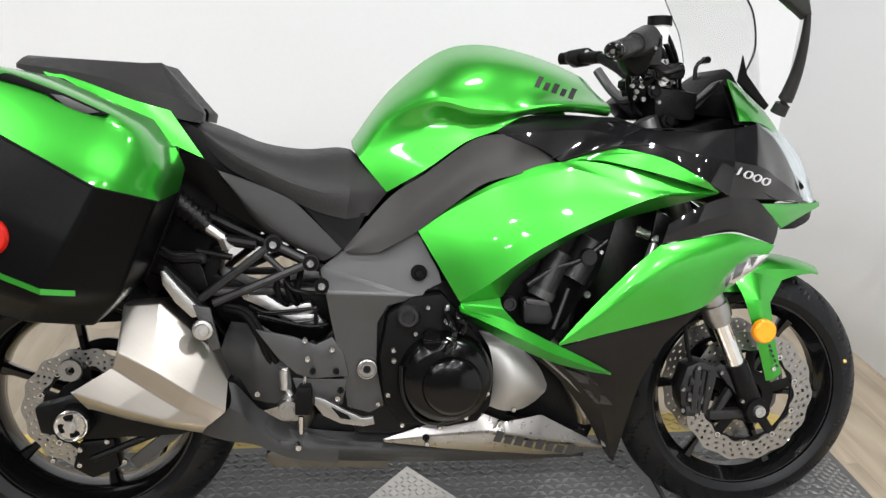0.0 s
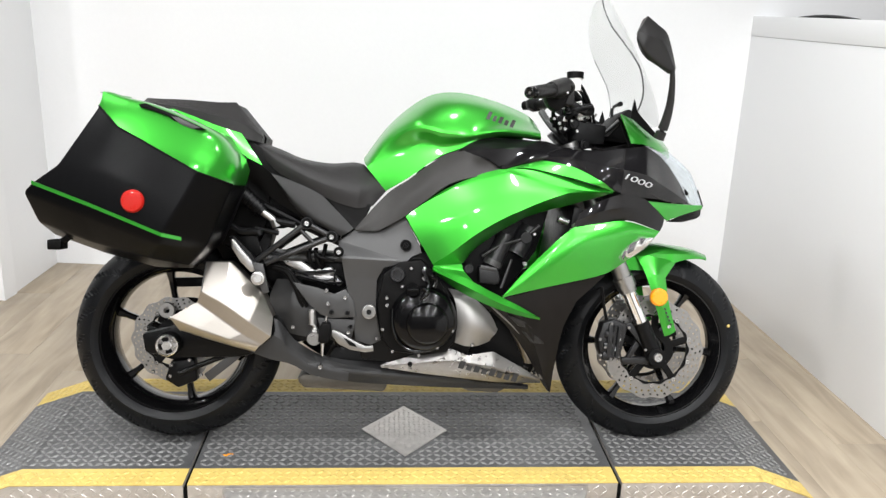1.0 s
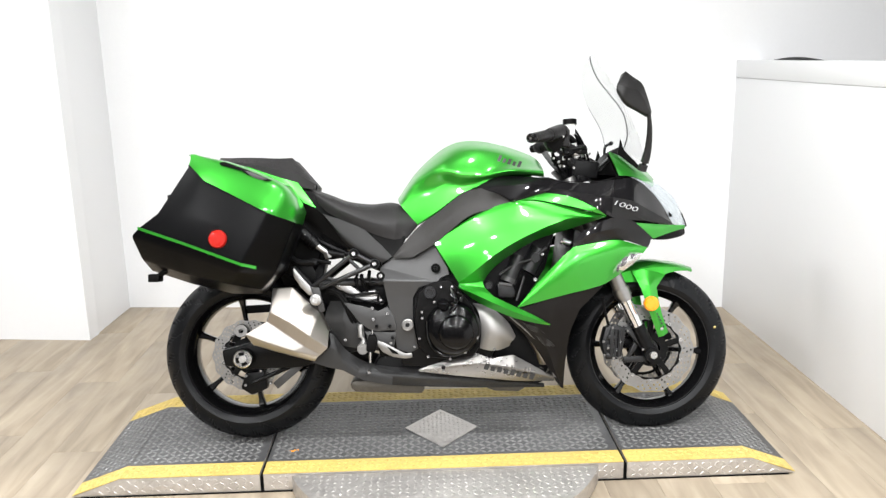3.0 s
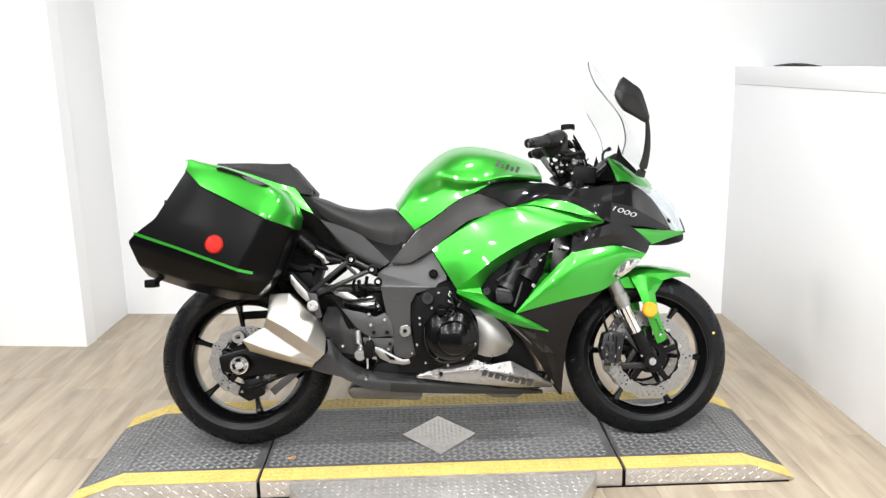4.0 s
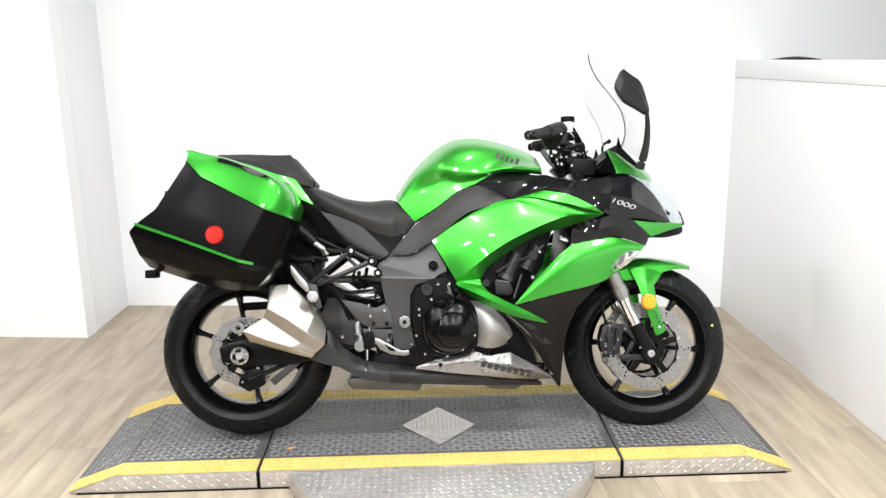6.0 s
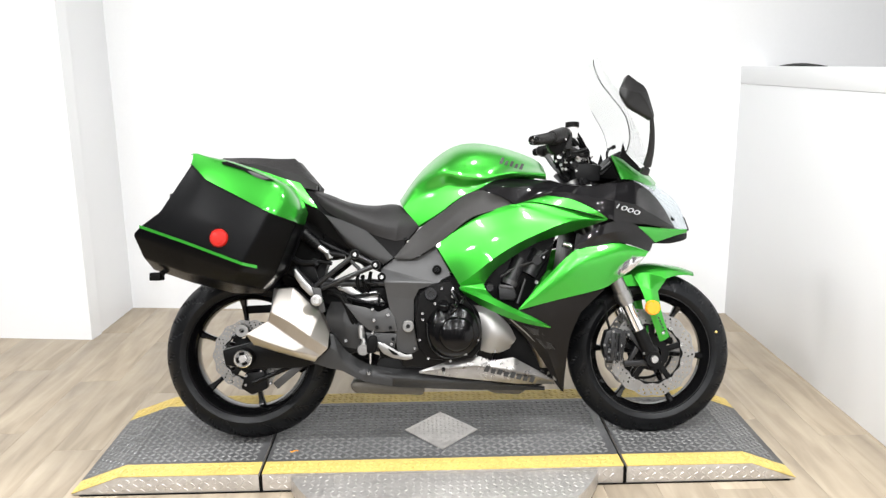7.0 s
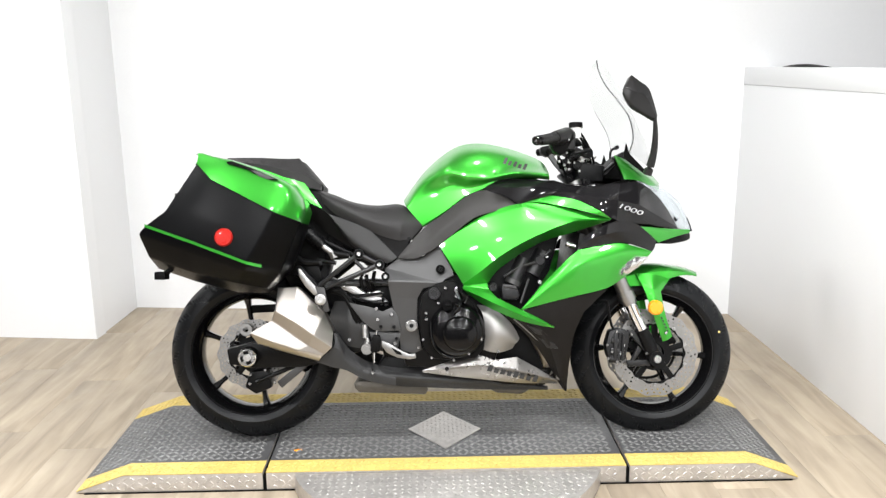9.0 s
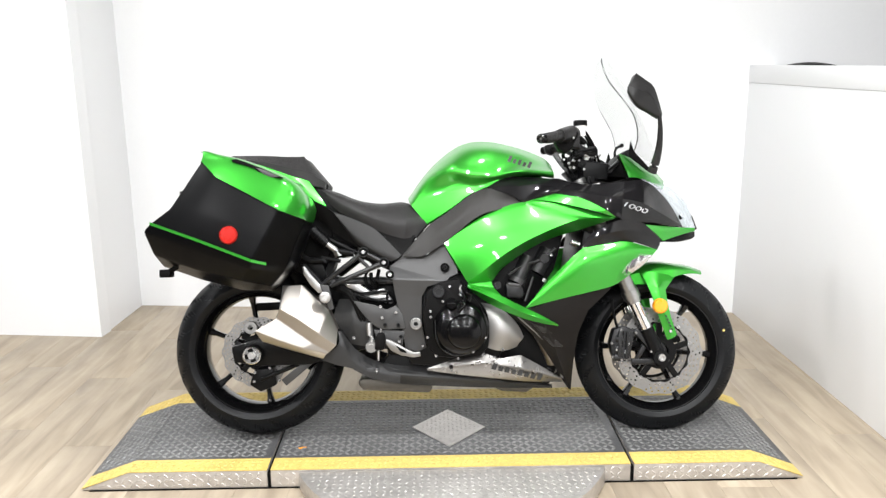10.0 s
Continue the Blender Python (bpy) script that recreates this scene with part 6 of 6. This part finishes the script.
MIRROR_ROWS = [
    [(0.597, -0.306, 1.262), (0.63, -0.295, 1.242), (0.665, -0.28, 1.217), (0.696, -0.264, 1.133)],
    [(0.561, -0.343, 1.213), (0.594, -0.343, 1.201), (0.641, -0.316, 1.187), (0.691, -0.276, 1.123)],
    [(0.558, -0.338, 1.192), (0.58, -0.343, 1.164), (0.621, -0.316, 1.144), (0.685, -0.274, 1.116)],
    [(0.574, -0.316, 1.169), (0.594, -0.311, 1.147), (0.633, -0.29, 1.131), (0.675, -0.264, 1.114)],
]
STALK = [
    (0.683, -0.276, 1.122), (0.689, -0.262, 1.078), (0.69, -0.245, 1.026), (0.684, -0.23, 0.98), (0.673, -0.213, 0.937),
]
head = part("mirror", skin(MIRROR_ROWS, (1,), thick=0.02, corner=60), COVER_GREY, bike, "black angular mirror housing")
part("stalk", tube(STALK, 0.0062, 14, taper=0.0165), COVER_GREY, head, "black mirror stalk")
mc = sum((Vector(q) for r in MIRROR_ROWS for q in r), Vector()) / 16
part("mirror_glass", skin([[tuple(mc + (Vector(q) - mc) * 0.66 + Vector((-0.002, 0.022, -0.002))) for q in r] for r in MIRROR_ROWS], thick=0.002, corner=60), CHROME, head, "bright mirror glass")


# ---- light units and lettering ----
part("reflector_bowl", skin([[(x - 0.012, y * 0.86, z - 0.004) for x, y, z in r] for r in [
    [(0.644, -0.188, 0.917), (0.698, -0.12, 0.928), (0.76, -0.06, 0.908), (0.795, 0, 0.902)],
    [(0.702, -0.153, 0.885), (0.759, -0.105, 0.878), (0.816, -0.05, 0.86), (0.849, 0, 0.854)],
    [(0.762, -0.117, 0.83), (0.813, -0.085, 0.815), (0.854, -0.045, 0.799), (0.879, 0, 0.794)],
    [(0.817, -0.095, 0.753), (0.852, -0.075, 0.744), (0.876, -0.045, 0.745), (0.895, 0, 0.75)],
]], thick=0.002, mirrored=True), DISC, headlight, "silver headlight reflector")
LR = [
    [(0.644, -0.188, 0.917), (0.698, -0.12, 0.928), (0.76, -0.06, 0.908), (0.795, 0, 0.902)],
    [(0.702, -0.153, 0.885), (0.759, -0.105, 0.878), (0.816, -0.05, 0.86), (0.849, 0, 0.854)],
    [(0.762, -0.117, 0.83), (0.813, -0.085, 0.815), (0.854, -0.045, 0.799), (0.879, 0, 0.794)],
    [(0.817, -0.095, 0.753), (0.852, -0.075, 0.744), (0.876, -0.045, 0.745), (0.895, 0, 0.75)],
]
for q in ([(0.711, -0.13, 0.878), (0.738, -0.12, 0.871), (0.779, -0.1, 0.815), (0.761, -0.105, 0.81)], [(0.792, -0.09, 0.799), (0.822, -0.075, 0.789), (0.836, -0.07, 0.751), (0.811, -0.08, 0.762)]):
    part("lamp_shroud", slab(q, 0.006, 0.001), SHIELD, headlight, "dark lamp shroud")
part("lens_rim", tube([LR[2][3], LR[3][3], LR[3][2], LR[3][1]], 0.003, 8), SLOT, headlight, "dark lens rim")
part("winker_reflector", skin([[(x, y + 0.008, z) for x, y, z in r] for r in SIGNAL], thick=0.002), CRYSTAL, winker, "faceted silver reflector")
for q in ([(0.563, -0.24, 0.619), (0.585, -0.244, 0.611), (0.578, -0.238, 0.586)], [(0.593, -0.244, 0.633), (0.616, -0.244, 0.641), (0.603, -0.246, 0.613), (0.586, -0.246, 0.603)], [(0.622, -0.243, 0.649), (0.639, -0.241, 0.649), (0.626, -0.245, 0.629)]):
    part("bulb_shade", slab(q, 0.003, 0), COVER_GREY, winker, "dark bulb shade")


def lettering(text, a, b, size, mat, parent, name, lift=0.003):
    """Flat letters along the line from a to b on the machine's right flank."""
    cu = bpy.data.curves.new(name, "FONT")
    cu.body, cu.size, cu.extrude, cu.align_x, cu.align_y = text, size, 0.0015, "LEFT", "CENTER"
    cu.shear, cu.space_character, cu.offset = 0.25, 0.95, -0.0004
    tmp = bpy.data.objects.new(name, cu)
    scene.collection.objects.link(tmp)
    me = bpy.data.meshes.new_from_object(tmp.evaluated_get(bpy.context.evaluated_depsgraph_get()))
    bpy.data.objects.remove(tmp)
    bpy.data.curves.remove(cu)
    xs = [v.co.x for v in me.vertices]
    w = max(xs) - min(xs)
    a, b = Vector(a), Vector(b)
    k = (b - a).length / w
    u = (b - a).normalized()
    n = Vector((0.05, -1, 0.25))
    n = (n - u * n.dot(u)).normalized()
    v = n.cross(u)
    m = Matrix((u, v, n)).transposed().to_4x4()
    me.transform(Matrix.Translation(a + n * lift) @ m @ Matrix.Diagonal((k, k * 0.45, 1, 1)))
    me.materials.append(mat)
    ob = new(name, me)
    ob.parent = parent
    return ob


lettering("1000", (0.546, -0.279, 0.826), (0.634, -0.247, 0.8), 0.03, PRINT_GREY, nose, "numerals", 0.008)


def bars(name, a, b, height, count, mat, parent, gap=0.25):
    """Plain slanted bars of uneven height in place of a mark."""
    a, b = Vector(a), Vector(b)
    u = (b - a) / count
    for i in range(count):
        p = a + u * i
        q = p + u * (1 - gap)
        hh = height * (1.0, 0.7, 0.85, 0.65, 0.95, 0.7, 0.75, 1.0, 0.7)[i % 9]
        h = Vector((hh * 0.45, hh * 0.08, hh))
        part(name, slab([o - Vector((0, 0.004, 0)) for o in (p, q, q + h, p + h)], 0.003, 0), mat, parent, "dark mark as a plain bar")


bars("tank_mark", (0.172, -0.198, 0.978), (0.258, -0.193, 0.953), 0.021, 5, PRINT_DARK, tank, 0.42)
bars("belly_mark", (0.112, -0.197, 0.258), (0.294, -0.174, 0.211), 0.021, 8, PRINT_DARK, belly, 0.3)

# ---- panniers ----
CASE_ROWS = [
    [(-0.827, -0.39, 0.989), (-0.696, -0.396, 0.966), (-0.534, -0.402, 0.896), (-0.5, -0.365, 0.846)],
    [(-0.821, -0.415, 0.974), (-0.73, -0.428, 0.939), (-0.542, -0.454, 0.847), (-0.485, -0.392, 0.811)],
    [(-0.82, -0.44, 0.954), (-0.771, -0.454, 0.903), (-0.566, -0.504, 0.796), (-0.496, -0.418, 0.768)],
    [(-0.917, -0.448, 0.806), (-0.803, -0.473, 0.797), (-0.605, -0.514, 0.718), (-0.525, -0.422, 0.695)],
    [(-0.981, -0.442, 0.76), (-0.833, -0.476, 0.71), (-0.646, -0.517, 0.642), (-0.557, -0.42, 0.616)],
    [(-1.007, -0.432, 0.736), (-0.847, -0.467, 0.682), (-0.659, -0.506, 0.62), (-0.57, -0.412, 0.597)],
    [(-0.988, -0.39, 0.66), (-0.844, -0.416, 0.613), (-0.696, -0.442, 0.578), (-0.609, -0.39, 0.557)],
]


def closed(rows, inner=-0.2):
    return [[(r[0][0] + 0.012, inner, r[0][2]), *r, (r[-1][0] - 0.004, inner, r[-1][2])] for r in rows]


def pannier(m, label):
    t = thing("pannier", label, "pannier", m, group="panniers on the motorcycle")
    top = [(x, -0.24, z + 0.004) for x, y, z in CASE_ROWS[0]]
    low = [(-1.006, -0.25, 0.623), (-0.87, -0.25, 0.575), (-0.732, -0.25, 0.539), (-0.631, -0.25, 0.537)]
    lid = part("lid", rounded(sheet(closed([top, [(x, y, z + 0.006) for x, y, z in CASE_ROWS[0]], CASE_ROWS[1], CASE_ROWS[2]]), 0, 0), 5, 9, 0.003, -0.805), GREEN, t, "lime green painted lid", angle=60)
    body = part("shell", sheet(closed([*CASE_ROWS[2:], low]), 0.003, 0.018), CASE_BLACK, t, "satin black shell", angle=30)
    part("back_panel", slab([(r[0], -0.205, r[2]) for r in (top[0], top[1], top[-1], CASE_ROWS[2][-1], CASE_ROWS[4][-1], low[-1], low[1], low[0], CASE_ROWS[5][0], CASE_ROWS[3][0])], 0.01, 0.002), CASE_BLACK, t)
    seam = closed(CASE_ROWS)[2][1:]
    part("seam", tube([(x, y - 0.001, z) for x, y, z in seam[:4]], 0.0025, 6, smooth=1), SLOT, t, "dark lid seam")
    a = CASE_ROWS[4][:3]
    end = tuple(np.array(a[2]) * 0.58 + np.array(CASE_ROWS[4][3]) * 0.42)
    part("stripe", sheet([[(x, y - 0.003, z + up) for x, y, z in (*a, end)] for up in (0.0045, -0.0045)], 0.003, 0), GREEN, body, "thin lime green stripe")
    part("reflector", lathe([(0, -0.012), (0.024, -0.011), (0.028, -0.006), (0.029, 0.01), (0, 0.01)], 40), RED, body, "round red reflector", Matrix.Translation([
    (-0.72, -0.497, 0.721),
][0]))
    # Dark panel on the lid paints the shade inside the handle recess.
    part("handle_slot_shade", slab([(-0.731, -0.417, 0.963), (-0.714, -0.417, 0.966), (-0.638, -0.417, 0.938), (-0.567, -0.417, 0.906), (-0.598, -0.417, 0.902), (-0.628, -0.417, 0.911), (-0.659, -0.417, 0.936), (-0.693, -0.417, 0.947), (-0.727, -0.417, 0.956)], 0.03, 0.002), SLOT, lid, "dark panel that paints the shade of the grab handle recess")
    # Grey patch added for the pale wall that shows through the handle.
    part("handle_view_patch", slab([(-0.651, -0.419, 0.936), (-0.631, -0.419, 0.933), (-0.578, -0.419, 0.909), (-0.599, -0.419, 0.906), (-0.623, -0.419, 0.913)], 0.01, 0.001), FRAME_GREY, lid, "grey patch for the pale view through the handle")
    LA = [
    (-0.966, -0.316, 0.6), (-0.943, -0.316, 0.616), (-0.917, -0.3, 0.861),
]
    part("latch", merge(block(LA[0][0] - 0.022, LA[0][1] - 0.02, LA[0][2] - 0.014, LA[0][0] + 0.014, LA[0][1] + 0.03, LA[0][2] + 0.012, 0.004), tube([LA[0], LA[1], (LA[1][0] + 0.03, LA[1][1], LA[1][2] + 0.02)], 0.009, 8)), PLASTIC, t, "black latch")
    part("hinge", block(LA[2][0] - 0.008, LA[2][1] - 0.02, LA[2][2] - 0.014, LA[2][0] + 0.012, LA[2][1] + 0.02, LA[2][2] + 0.01, 0.003), PLASTIC, t)
    return t


pannier(BIKE_M, "black and lime green hard pannier with a red reflector")
pannier(BIKE_M @ FLIP, "matching hard pannier on the far flank")
